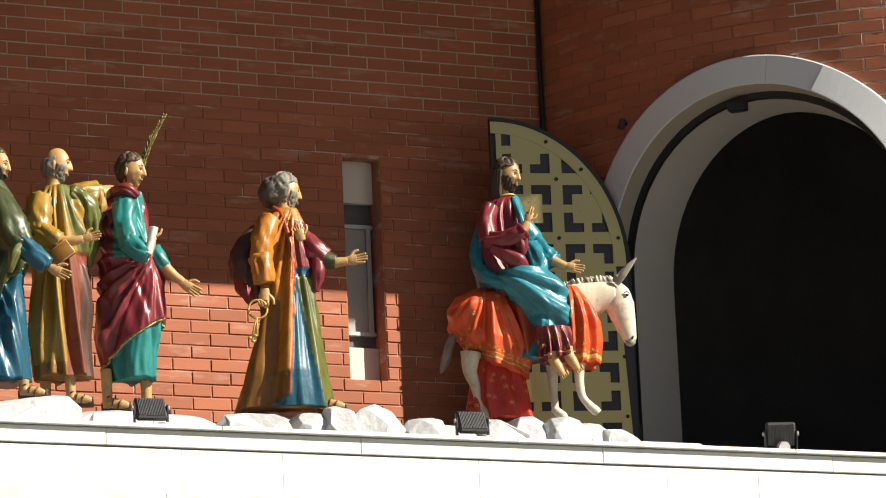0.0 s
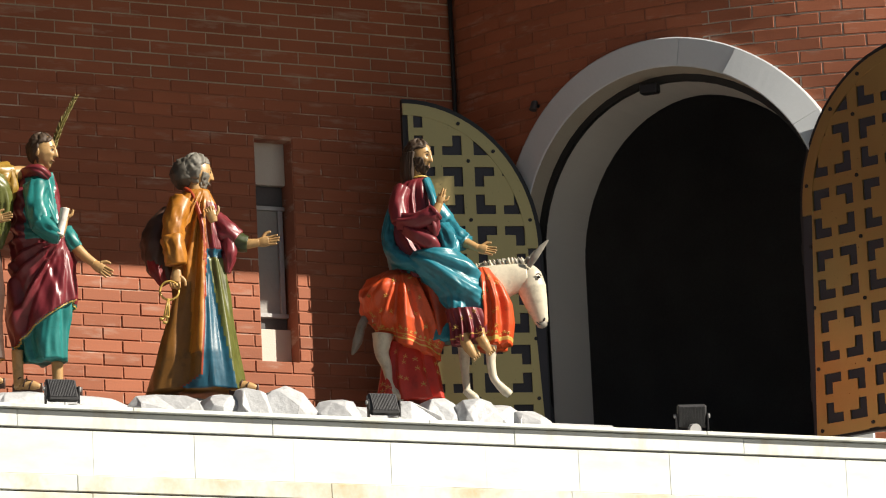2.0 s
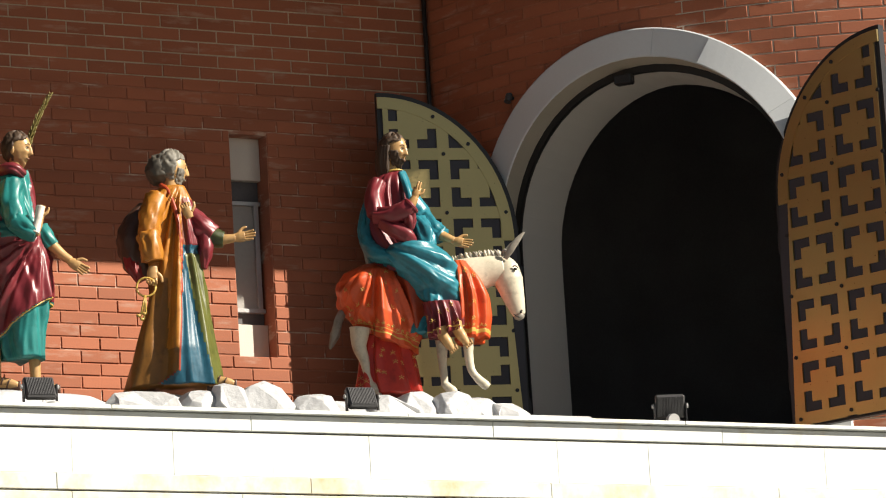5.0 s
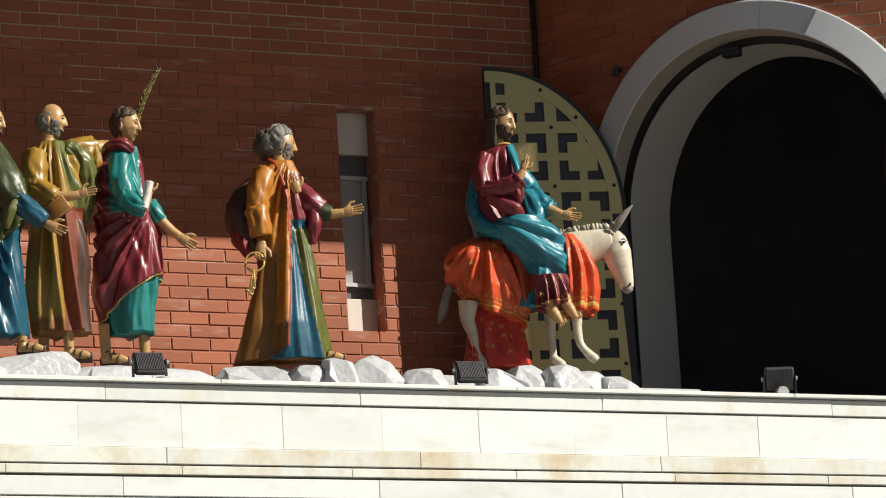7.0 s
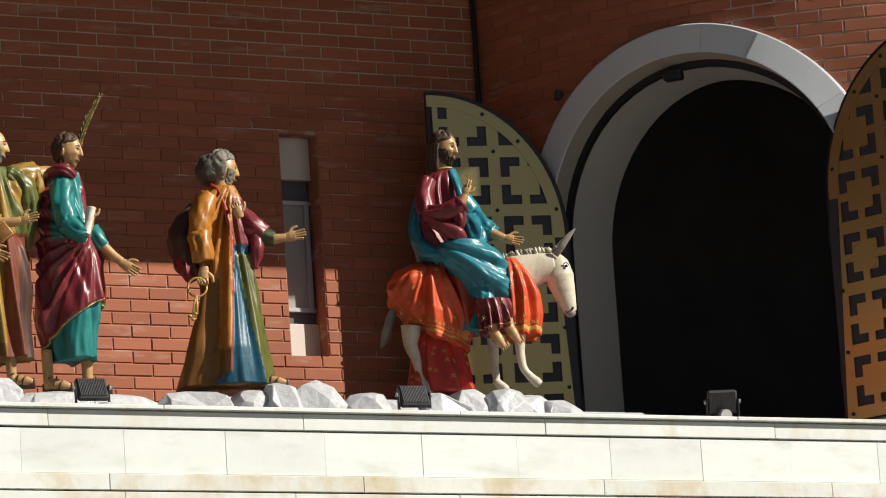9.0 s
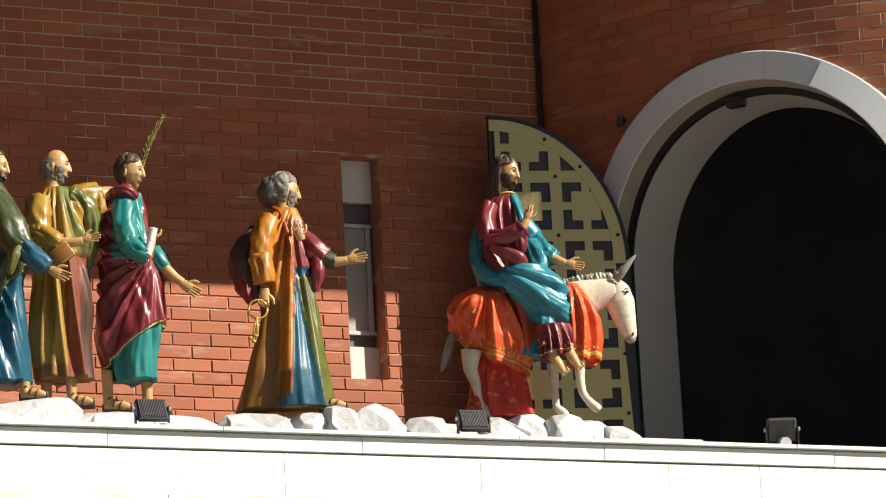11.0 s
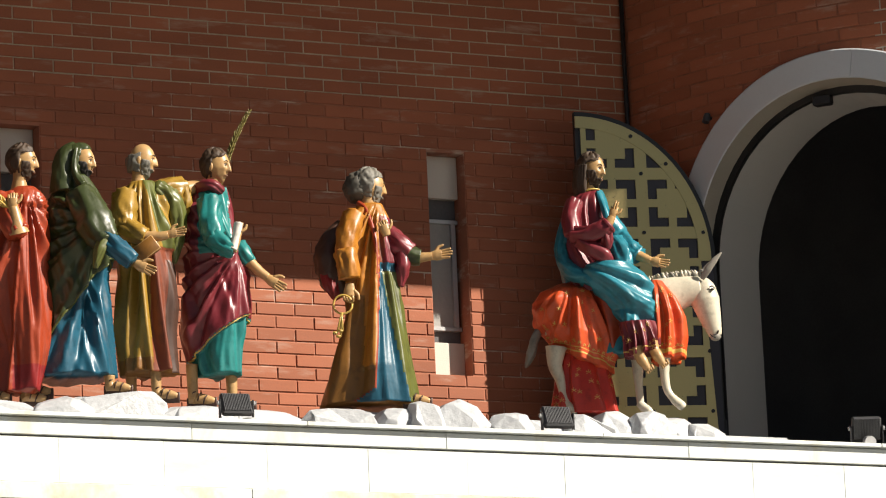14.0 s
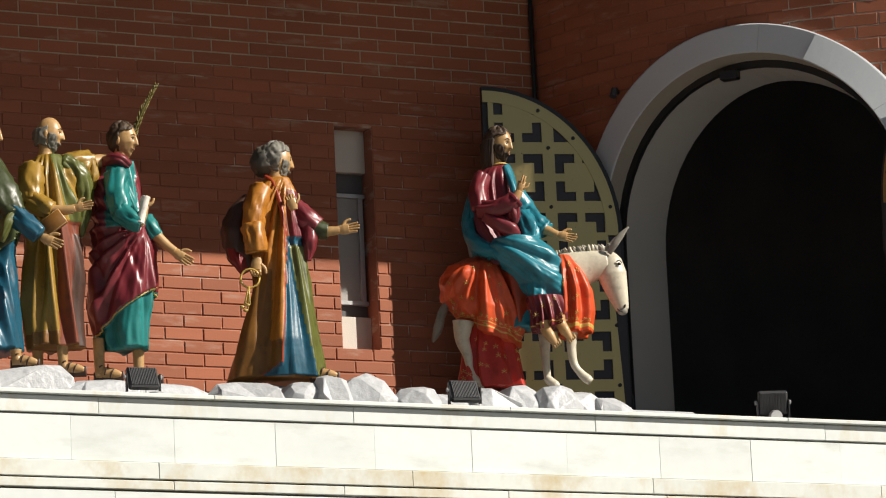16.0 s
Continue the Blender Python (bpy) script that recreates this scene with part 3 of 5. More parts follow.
class Figure:
    """A painted statue, gathered in one mesh. Local x to its front, y away from the square, z up."""

    def __init__(self, seed):
        self.bm = bmesh.new()
        self.rng = random.Random(seed)
        self.seed = seed

    def robe(self, rows, paint, depth=0.8, fold=0.035, hem=0.10, seg=136, steps=100, y=0.0, twist=1.5, freq=9, dmax=0.19, cap=True, shear=0.0, trim=None, focus=None, fan=5.0):
        """Lofted cloth through rows of (z, centre, half width); paint(x, u, z) gives a colour and how far it stands proud."""
        rows = sorted(rows)
        z = np.array([r[0] for r in rows])
        cx = np.array([r[1] for r in rows])
        hw = np.array([r[2] for r in rows])
        zz = np.linspace(z[0], z[-1], steps + 1)
        k = np.array([0.25, 0.5, 0.25])

        def smooth(v):
            w = np.interp(zz, z, v)
            for _ in range(4):
                w[1:-1] = np.convolve(w, k, "valid")
            return w
        cx, hw = smooth(cx), smooth(hw)
        bm, rings, ph = self.bm, [], self.seed * 1.37
        names = []
        for i, zi in enumerate(zz):
            t = 1 - i / steps
            ring, nm = [], []
            d = min(hw[i] * depth, dmax)
            for s in range(seg):
                a = 2 * math.pi * s / seg
                u = math.cos(a)
                v = math.sin(a)
                tw = a + twist * 0.55 * (zi - 0.5) + 0.25 * noise.noise(Vector((zi * 2.0, ph, u)))
                q1 = Vector((math.cos(tw) * freq * 0.23, math.sin(tw) * freq * 0.23, zi * 0.55 + ph))
                q2 = Vector((math.cos(tw) * freq * 0.44 + 3, math.sin(tw) * freq * 0.44, zi * 0.8 - ph))
                q3 = Vector((u * 2.0 + ph, v * 2.0, zi * 7.0 + 2.5 * u))
                f = 1.15 * (0.75 - 3.4 * soft_abs(noise.noise(q1))) + 0.42 * (0.75 - 3.2 * soft_abs(noise.noise(q2))) + 0.12 * noise.noise(q3)
                if focus:
                    x_s = cx[i] + hw[i] * u
                    dx, dz = x_s - focus[0], focus[1] - zi
                    ang = math.atan2(dx, dz + 0.02)
                    q4 = Vector((ang * fan, 0.6 * v, ph + 0.5 * math.hypot(dx, dz)))
                    q5 = Vector((ang * fan * 2.1, 0.6 * v + 5, ph))
                    ff = 1.5 * (0.6 - 3.2 * soft_abs(noise.noise(q4))) + 0.35 * (0.6 - 3.2 * soft_abs(noise.noise(q5)))
                    w = min(1.0, max(0.0, 0.65 - 0.8 * v)) * min(1.0, math.hypot(dx, dz) / 0.10)
                    f = f * (1 - 0.75 * w) + ff * 0.66 * w
                g = fold * 0.45 + hem * 0.30 * (0.25 + 0.75 * t)
                g *= min(1.0, hw[i] / 0.10) * min(1.0, 0.15 + (zz[-1] - zi) / 0.16)
                x0 = cx[i] + hw[i] * u
                name, proud = paint(x0, math.sin(a), zi)
                r = g * f * (0.55 + 0.45 * min(1, 2.2 * (1 - abs(u)) + 0.25))
                ring.append(bm.verts.new((cx[i] + (hw[i] + r + proud) * u, y + (d + r + proud) * v, zi + shear * hw[i] * u * t + 0.018 * noise.noise(Vector((u * 2.0, v * 2.0, ph))) * max(0.0, 1 - (zi - zz[0]) / 0.09))))
                nm.append(name)
            rings.append(ring)
            names.append(nm)
        if trim:
            edge, tcol, trad = trim
            line = []
            for s in range(seg):
                best = min(range(steps + 1), key=lambda i: abs(zz[i] - edge(cx[i] + hw[i] * math.cos(2 * math.pi * s / seg))))
                c = rings[best][s].co
                a = 2 * math.pi * s / seg
                z_e = edge(cx[best] + hw[best] * math.cos(a))
                line.append(Vector((c.x + 0.004 * math.cos(a), c.y + 0.004 * math.sin(a), z_e)))
            for _ in range(2):
                line = [(line[i - 1] + line[i] * 2 + line[(i + 1) % seg]) / 4 for i in range(seg)]
            rod(bm, line + [line[0]], [trad] * (seg + 1), 6, PI[tcol])
        for i in range(steps):
            for s in range(seg):
                q = (s + 1) % seg
                bm.faces.new((rings[i][s], rings[i][q], rings[i + 1][q], rings[i + 1][s])).material_index = PI[names[i][s]]
        if cap:
            for ring, nm in ((rings[0], names[0][seg // 2]), (rings[-1], names[-1][0])):
                bm.faces.new(ring).material_index = PI[nm]

    def tube(self, pts, radii, colour, fold=0.0, seg=20, sub=9, squash=1.0):
        P = [Vector(p) for p in pts]
        out, rad = [], []
        n = len(P)
        for i in range(n - 1):
            p0, p1, p2, p3 = P[max(i - 1, 0)], P[i], P[i + 1], P[min(i + 2, n - 1)]
            for k in range(sub):
                t = k / sub
                out.append(0.5 * ((2 * p1) + (p2 - p0) * t + (2 * p0 - 5 * p1 + 4 * p2 - p3) * t * t + (3 * p1 - p0 - 3 * p2 + p3) * t ** 3))
                rad.append(radii[i] + (radii[i + 1] - radii[i]) * t)
        out.append(P[-1])
        rad.append(radii[-1])
        ph = self.rng.uniform(0, 6)
        span = sum((p - q).length for p, q in zip(out, out[1:]))

        def fn(a, t):
            w = t * span
            q = Vector((math.cos(a) * 1.3 + ph, math.sin(a) * 1.3, w * 13 + 1.8 * math.cos(a + ph)))
            k = Vector((math.cos(a) * 1.9, math.sin(a) * 1.9 + ph, w * 5))
            return 1.1 * fold * (1.5 * (1 - 3.2 * soft_abs(noise.noise(q))) + 1.1 * (1 - 3.2 * soft_abs(noise.noise(k))))
        if not fold:
            fn = None
        if fold:
            rad = [r * 0.92 for r in rad]
        rod(self.bm, out, rad, max(seg, 28) if fold else seg, PI[colour], fn, squash)

    def blob(self, c, r, colour, rot=(0, 0, 0), rough=0.0, freq=18.0, seg=20, keep=None, cut=None):
        vs = []
        m = Matrix.Translation(c) @ Euler([radians(k) for k in rot]).to_matrix().to_4x4()
        geom = bmesh.ops.create_uvsphere(self.bm, u_segments=seg, v_segments=max(8, seg * 3 // 4), radius=1.0)
        for v in geom["verts"]:
            n = v.co.copy()
            s = 1.0
            if rough:
                s += rough * (noise.noise(n * freq * 0.16 + Vector((self.seed, 0, 0))) + 0.6 * noise.noise(n * freq * 0.4))
            if cut:
                s *= cut(n)
            v.co = m @ Vector((n.x * r[0] * s, n.y * r[1] * s, n.z * r[2] * s))
        for f in {f for v in geom["verts"] for f in v.link_faces}:
            f.material_index = PI[colour]

    def head(self, x, z, face, hair="hair_brown", beard=None, size=1.0, bald=False, long=False, hood=None, y=0.0):
        """face: degrees that it turns away from straight ahead (+: away from the square)."""
        s = size

        def pit(n, cy, cz, wy, wz):
            return math.exp(-((abs(n.y) - cy) / wy) ** 2 - ((n.z - cz) / wz) ** 2)

        def shape(n):
            """Skull with jaw, brow, sockets, nose, lips and chin."""
            k = 1.0
            front = min(1.0, max(0.0, n.x) * 1.6)
            k -= 0.07 * front * pit(n, 0.62, -0.42, 0.28, 0.34)
            k -= 0.13 * front * pit(n, 0.33, 0.13, 0.17, 0.11)
            k += 0.05 * front * pit(n, 0.30, 0.31, 0.26, 0.07)
            k += 0.04 * front * pit(n, 0.48, -0.10, 0.14, 0.12)
            if n.z > -0.17:
                k += front * max(0.0, 0.30 - 0.55 * (n.z + 0.17)) * math.exp(-(n.y / 0.13) ** 2)
            else:
                k += front * 0.30 * math.exp(-(n.y / 0.15) ** 2 - ((n.z + 0.17) / 0.06) ** 2)
            k -= 0.03 * front * pit(n, 0.0, -0.32, 0.25, 0.06)
            k += 0.05 * front * pit(n, 0.0, -0.44, 0.22, 0.07)
            k -= 0.05 * front * pit(n, 0.0, -0.60, 0.25, 0.06)
            k += 0.09 * front * pit(n, 0.0, -0.80, 0.26, 0.14)
            if n.z < -0.1:
                k *= 1 - 0.16 * min(1.0, (-n.z - 0.1) / 0.8) * min(1.0, abs(n.y) * 2 + max(0.0, -n.x))
            return k
        rot = (0, 7, face)
        rad = (0.074 * s, 0.060 * s, 0.098 * s)
        self.blob((x, y, z), rad, "skin", rot, cut=shape, seg=72)
        f = radians(face)
        fx, fy = math.cos(f), math.sin(f)
        at = lambda a, b, c: (x + (a * fx - b * fy) * s, y + (a * fy + b * fx) * s, z + c * s)
        turn = Matrix.Translation((x, y, z)) @ Euler([radians(k) for k in rot]).to_matrix().to_4x4()

        def on_face(ny, nz, out=0.0):
            n = Vector((math.sqrt(max(0.05, 1 - ny * ny - nz * nz)), ny, nz))
            k = shape(n) + out
            return turn @ Vector((n.x * rad[0] * k, n.y * rad[1] * k, n.z * rad[2] * k))
        # neck, ears, eyes, brows, lips
        self.tube([at(-0.014, 0, -0.05), at(-0.020, 0, -0.10), at(-0.024, 0, -0.155)], [0.040 * s, 0.038 * s, 0.050 * s], "skin")
        for side in (-1, 1):
            self.blob(at(-0.006, side * 0.059, -0.006), (0.013 * s, 0.008 * s, 0.024 * s), "skin", rot, seg=12)
            self.blob(on_face(side * 0.33, 0.11, -0.03), (0.006 * s, 0.0105 * s, 0.0052 * s), "white", rot, seg=12)
            self.blob(on_face(side * 0.33, 0.11, 0.03), (0.004 * s, 0.0052 * s, 0.0045 * s), "hair_dark", rot, seg=10)
            self.tube([on_face(side * 0.16, 0.17), on_face(side * 0.33, 0.20), on_face(side * 0.50, 0.14)], [0.0016 * s, 0.0026 * s, 0.0014 * s], "hair_brown", seg=6, sub=3)
            self.tube([on_face(side * 0.13, 0.28), on_face(side * 0.32, 0.345), on_face(side * 0.54, 0.27)], [0.002 * s, 0.0032 * s, 0.0014 * s], "hair_brown", seg=6, sub=3)
        self.tube([on_face(-0.24, -0.46), on_face(0, -0.45, 0.02), on_face(0.24, -0.46)], [0.0015 * s, 0.0048 * s, 0.0015 * s], "lip", seg=6, sub=4)

        # hair in combed locks
        def locks(n):
            a = math.atan2(n.y, -n.x)
            w = math.sin(7 * a + 6 * noise.noise(n * 1.7 + Vector((self.seed, 0, 0))) + 5 * n.z)
            return 1 + 0.055 * w + 0.05 * noise.noise(n * 7.0)
        if hood:
            self.blob(at(-0.022, 0, 0.012), (0.090 * s, 0.080 * s, 0.112 * s), hood, rot, rough=0.08, freq=9, seg=44,
                      cut=lambda n: 0.72 if n.x > 0.52 and n.z < 0.62 else 1.0)
        elif bald:
            self.blob(at(-0.016, 0, 0.0), (0.073 * s, 0.067 * s, 0.092 * s), hair, rot, seg=64,
                      cut=lambda n: locks(n) if (n.x < 0.30 and -0.75 < n.z < 0.42 + 0.2 * n.x) else 0.72)
        else:
            self.blob(at(-0.012, 0, 0.020), (0.081 * s, 0.072 * s, 0.092 * s), hair, rot, seg=72,
                      cut=lambda n: 0.70 if n.x > 0.20 + 0.2 * max(0.0, n.z) and n.z < 0.46 - 0.15 * abs(n.y) else locks(n))
            if long:
                for side in (-1, 1):
                    for d, r in ((-0.014, 0.014), (-0.028, 0.019), (-0.044, 0.023), (-0.058, 0.023)):
                        self.tube([at(0.012 + d, side * 0.056, 0.03), at(0.004 + d, side * 0.060, -0.04), at(-0.002 + d, side * 0.056, -0.10), at(-0.004 + d, side * 0.050, -0.150)],
                                  [r * s, (r + 0.002) * s, r * s, 0.008 * s], hair, fold=0.10)
                self.tube([at(-0.072, 0, 0.02), at(-0.08, 0, -0.07), at(-0.078, 0, -0.15)], [0.045 * s, 0.05 * s, 0.03 * s], hair, fold=0.08)
        if beard:
            def jaw(n):
                side = abs(n.y)
                edge = -0.40 if side < 0.42 else -0.40 + 1.4 * (side - 0.42)
                if n.x < 0.10 or n.z > min(edge, 0.0):
                    return 0.80
                k = shape(n) + 0.06 + 0.05 * math.sin(9 * n.y + 8 * noise.noise(n * 2.5)) + 0.04 * noise.noise(n * 8.0)
                return k + 0.16 * max(0.0, -n.z - 0.6)
            self.blob((x, y, z), rad, beard, rot, cut=jaw, seg=72)
            self.tube([on_face(-0.17, -0.50, 0.10), on_face(0, -0.49, 0.10), on_face(0.17, -0.50, 0.10)], [0.001 * s, 0.0035 * s, 0.001 * s], "lip", seg=6, sub=3)

    def hand(self, p, way, palm, size=1.0, open_=True, colour="skin"):
        """way: where the fingers point; palm: across the hand."""
        p, w = Vector(p), Vector(way).normalized()
        a = (Vector(palm) - w * Vector(palm).dot(w)).normalized()
        n = w.cross(a)
        s = size
        self.tube([p - w * 0.035 * s, p, p + w * 0.03 * s], [0.021 * s, 0.030 * s, 0.029 * s], colour, seg=14, squash=0.55)
        for k in range(4):
            o = a * (0.018 - 0.012 * k) * s
            ln = (0.062, 0.070, 0.066, 0.052)[k] * s
            bend = n * (0.008 if open_ else 0.045) * s * (1 if k % 2 else 1.3)
            self.tube([p + w * 0.024 * s + o, p + w * (0.024 + ln * 0.55) * s + o * 1.2 + bend * 0.3, p + w * (0.022 + ln * (1.0 if open_ else 0.45)) + o * 1.35 + bend],
                      [0.0085 * s, 0.0078 * s, 0.005 * s], colour, seg=8, sub=4)
        self.tube([p + a * 0.022 * s, p + a * 0.045 * s + w * 0.02 * s, p + a * 0.052 * s + w * 0.048 * s], [0.011 * s, 0.009 * s, 0.006 * s], colour, seg=8, sub=4)

    def foot(self, x, y, z, way=0, size=1.0, ankle=0.10):
        """A sandalled foot whose sole lies at z."""
        size *= 0.86
        f = radians(way)
        fx, fy = math.cos(f), math.sin(f)
        at = lambda a, b, c: (x + (a * fx - b * fy) * size, y + (a * fy + b * fx) * size, z + c * size)
        self.tube([at(-0.03, 0, ankle), at(-0.028, 0, 0.055), at(-0.02, 0, 0.03)], [0.036 * size, 0.030 * size, 0.032 * size], "skin")
        self.tube([at(-0.055, 0, 0.028), at(0.0, 0, 0.034), at(0.06, 0, 0.024), at(0.10, 0, 0.016)], [0.026 * size, 0.033 * size, 0.030 * size, 0.016 * size], "skin", squash=0.8)
        self.tube([at(-0.065, 0, 0.006), at(0.0, 0, 0.006), at(0.115, 0, 0.005)], [0.034 * size] * 3, "brown", squash=0.25)
        for a, c, r in ((0.045, 0.03, 0.034), (0.01, 0.045, 0.037), (-0.02, 0.072, 0.036)):
            ring = [at(a + 0.012 * math.sin(k * math.pi / 5), r * math.cos(k * math.pi / 5), c + r * 0.95 * math.sin(k * math.pi / 5) * (0.8 if a > 0 else 0.2) - 0.004) for k in range(11)]
            self.tube(ring, [0.0045 * size] * 11, "brown", seg=6, sub=1)

    def frond(self, a, b, colour="frond", width=0.05, y=0.0):
        a, b = Vector((a[0], y, a[1])), Vector((b[0], y, b[1]))
        d = (b - a)
        side = Vector((-d.z, 0, d.x)).normalized()
        bow = side * d.length * 0.05
        pts = [a + d * t + bow * math.sin(math.pi * t) for t in (0, 0.25, 0.5, 0.75, 1)]
        self.tube(pts, [0.008, 0.008, 0.007, 0.006, 0.003], colour, seg=8)
        for k in range(26):
            t = 0.2 + 0.8 * k / 25
            p = a + d * t + bow * math.sin(math.pi * t)
            for s in (-1, 1):
                ln = width * (0.55 + 0.45 * math.sin(math.pi * min(1, t))) * self.rng.uniform(0.75, 1.1)
                tip = p + d.normalized() * ln * 0.95 + side * s * ln * 0.42 + Vector((0, self.rng.uniform(-0.3, 0.3) * ln, 0))
                self.tube([p, (p + tip) / 2 + side * s * 0.004, tip], [0.003, 0.0058, 0.001], colour, seg=5, sub=2)

    def place(self, name, label, m, category="statue"):
        bmesh.ops.remove_doubles(self.bm, verts=self.bm.verts, dist=0.00001)
        ob = finish(name, self.bm, [PAINT[k] for k in PNAMES], smooth=True)
        ob.matrix_world = m
        return tagged(ob, label, category, "painted figures of the procession")


TURN = -28      # the figures are seen square from the square below

# figure in red with a gilt palm branch
f = Figure(3)
f.robe([(1.150, 0.062, 0.045), (1.115, 0.055, 0.091), (1.073, 0.045, 0.124), (0.986, 0.038, 0.141), (0.863, 0.030, 0.158), (0.740, 0.023, 0.171),
        (0.587, 0.019, 0.179), (0.463, 0.022, 0.176), (0.341, 0.029, 0.163), (0.218, 0.028, 0.149), (0.128, 0.012, 0.144), (0.045, -0.005, 0.138)],
       lambda x, u, z: ("crimson", 0.0) if (z < 0.17 and x > -0.02) else (("red", 0.012) if x < 0.02 + 0.10 * (z - 0.5) or z > 1.03 else ("red", 0.0)), fold=0.05, hem=0.12, freq=8, focus=(0.09, 1.10), fan=6.0)
f.head(0.058, 1.285, -8, "hair_brown", "hair_brown", 0.98)
f.tube([(-0.035, -0.08, 1.08), (0.00, -0.15, 0.96), (0.055, -0.185, 0.86)], [0.066, 0.070, 0.062], "red", fold=0.10)
f.tube([(0.055, -0.185, 0.86), (0.045, -0.20, 0.92), (0.030, -0.20, 1.00)], [0.058, 0.036, 0.026], "skin")
f.hand((0.028, -0.20, 1.02), (-0.05, 0, 1), (1, 0, 0), 0.95, False)
f.frond((0.045, 0.965), (-0.150, 1.175), "gold", 0.07, y=-0.20)
f.foot(-0.120, -0.05, 0.0, 0, 1.0)
f.foot(0.06, 0.05, 0.0, 0, 1.0)
f.place("statue", "painted statue in red robes holding a gilt palm branch", pose(-4.51, -1.5, 5.932, 0, 0, TURN))

# hooded figure in green over blue
f = Figure(5)


def green_over_blue(x, u, z):
    edge = 0.41 + 1.32 * x
    if z < edge:
        return "blue", -0.006
    return "green", 0.014


f.robe([(1.160, 0.030, 0.055), (1.111, 0.026, 0.087), (1.055, 0.024, 0.117), (0.962, 0.031, 0.157), (0.837, 0.038, 0.189), (0.713, 0.036, 0.187), (0.590, 0.021, 0.165),
        (0.466, 0.029, 0.166), (0.343, 0.021, 0.184), (0.221, 0.007, 0.210), (0.129, -0.006, 0.230), (0.060, -0.009, 0.236)],
       green_over_blue, fold=0.05, hem=0.10, freq=9, twist=3.0, focus=(0.19, 0.86), fan=4.5, trim=(lambda x: 0.41 + 1.32 * x, "moss", 0.007))
f.head(0.070, 1.228, -22, "hair_dark", "hair_dark", 0.95, hood="green")
f.tube([(0.045, 0.0, 1.325), (-0.012, -0.01, 1.27), (-0.028, -0.02, 1.17), (-0.020, -0.02, 1.07)], [0.030, 0.058, 0.070, 0.088], "green", fold=0.07)
f.tube([(0.050, -0.062, 1.300), (0.038, -0.078, 1.225), (0.045, -0.085, 1.150), (0.085, -0.105, 1.085)], [0.012, 0.017, 0.019, 0.024], "green", fold=0.06)
f.tube([(0.06, -0.10, 1.03), (0.15, -0.16, 0.86), (0.21, -0.19, 0.74)], [0.085, 0.105, 0.075], "green", fold=0.10)
f.tube([(0.19, -0.19, 0.78), (0.28, -0.20, 0.70), (0.350, -0.20, 0.635)], [0.062, 0.056, 0.048], "blue", fold=0.09)
f.hand((0.392, -0.20, 0.608), (1, -0.1, -0.55), (0.4, 0, 1), 1.0)
f.tube([(0.225, -0.20, 0.80), (0.185, -0.235, 0.70), (0.155, -0.235, 0.60)], [0.03, 0.035, 0.012], "moss", fold=0.12)
f.foot(-0.205, -0.06, -0.03, 0, 1.0)
f.foot(0.215, -0.04, -0.03, 0, 1.0)
f.place("statue", "painted statue in a dark green hooded mantle over blue", pose(-4.187, -1.5, 6.006, 0, 0, TURN))

# bald figure in ochre with a book
f = Figure(7)


def ochre_layers(x, u, z):
    if u < 0.4:
        if z < 0.74 and x > 0.135:
            return "brown", 0.006
        if z < 0.80 and x > 0.055:
            return "rust", 0.0
        if 0.055 < x - 0.28 * (1.05 - z) < 0.115 and z > 0.5:
            return "moss", 0.012
        if z < 0.20:
            return "umber", 0.003
    return "ochre", 0.008 if z > 0.8 else 0.0


f.robe([(1.190, 0.010, 0.055), (1.136, -0.003, 0.107), (1.073, 0.002, 0.141), (0.963, 0.005, 0.153), (0.837, 0.011, 0.152), (0.680, 0.019, 0.145), (0.526, 0.012, 0.154),
        (0.370, 0.000, 0.166), (0.246, 0.005, 0.166), (0.135, 0.015, 0.156)], ochre_layers, fold=0.05, hem=0.10, freq=8, focus=(0.0, 1.35), fan=11.0)
f.head(0.012, 1.305, -4, "hair_grey", "hair_grey", 0.98, bald=True)
f.tube([(-0.07, -0.08, 1.10), (-0.075, -0.14, 0.99), (-0.06, -0.17, 0.90)], [0.072, 0.074, 0.062], "ochre", fold=0.10)
f.tube([(-0.07, -0.17, 0.91), (0.00, -0.20, 0.865), (0.045, -0.205, 0.845)], [0.062, 0.056, 0.048], "ochre", fold=0.09)
f.tube([(0.04, -0.205, 0.845), (0.12, -0.21, 0.84), (0.165, -0.21, 0.848)], [0.03, 0.026, 0.021], "skin")
f.hand((0.185, -0.21, 0.852), (1, 0, 0.15), (0, 0, 1), 0.85)
f.tube([(0.08, 0.05, 1.12), (0.16, 0.10, 1.15), (0.225, 0.14, 1.17)], [0.075, 0.078, 0.070], "ochre", fold=0.12)
f.tube([(0.085, -0.03, 1.16), (0.15, 0.03, 1.10), (0.185, 0.05, 0.98), (0.175, 0.04, 0.86), (0.165, 0.03, 0.74)], [0.035, 0.060, 0.052, 0.042, 0.012], "moss", fold=0.14)
f.tube([(0.21, 0.11, 1.18), (0.225, 0.11, 1.08), (0.205, 0.11, 0.99)], [0.045, 0.040, 0.015], "ochre", fold=0.14)
f.tube([(0.22, 0.14, 1.17), (0.30, 0.18, 1.19), (0.385, 0.20, 1.21)], [0.045, 0.038, 0.028], "skin")
b0 = len(f.bm.verts)
box(f.bm, -0.065, 0.065, -0.018, 0.018, -0.045, 0.045, bevel=0.004, mat=PI["umber"])
f.bm.verts.ensure_lookup_table()
bmesh.ops.transform(f.bm, matrix=Matrix.Translation((0.05, -0.235, 0.77)) @ Matrix.Rotation(radians(-35), 4, "Y"), verts=f.bm.verts[b0:])
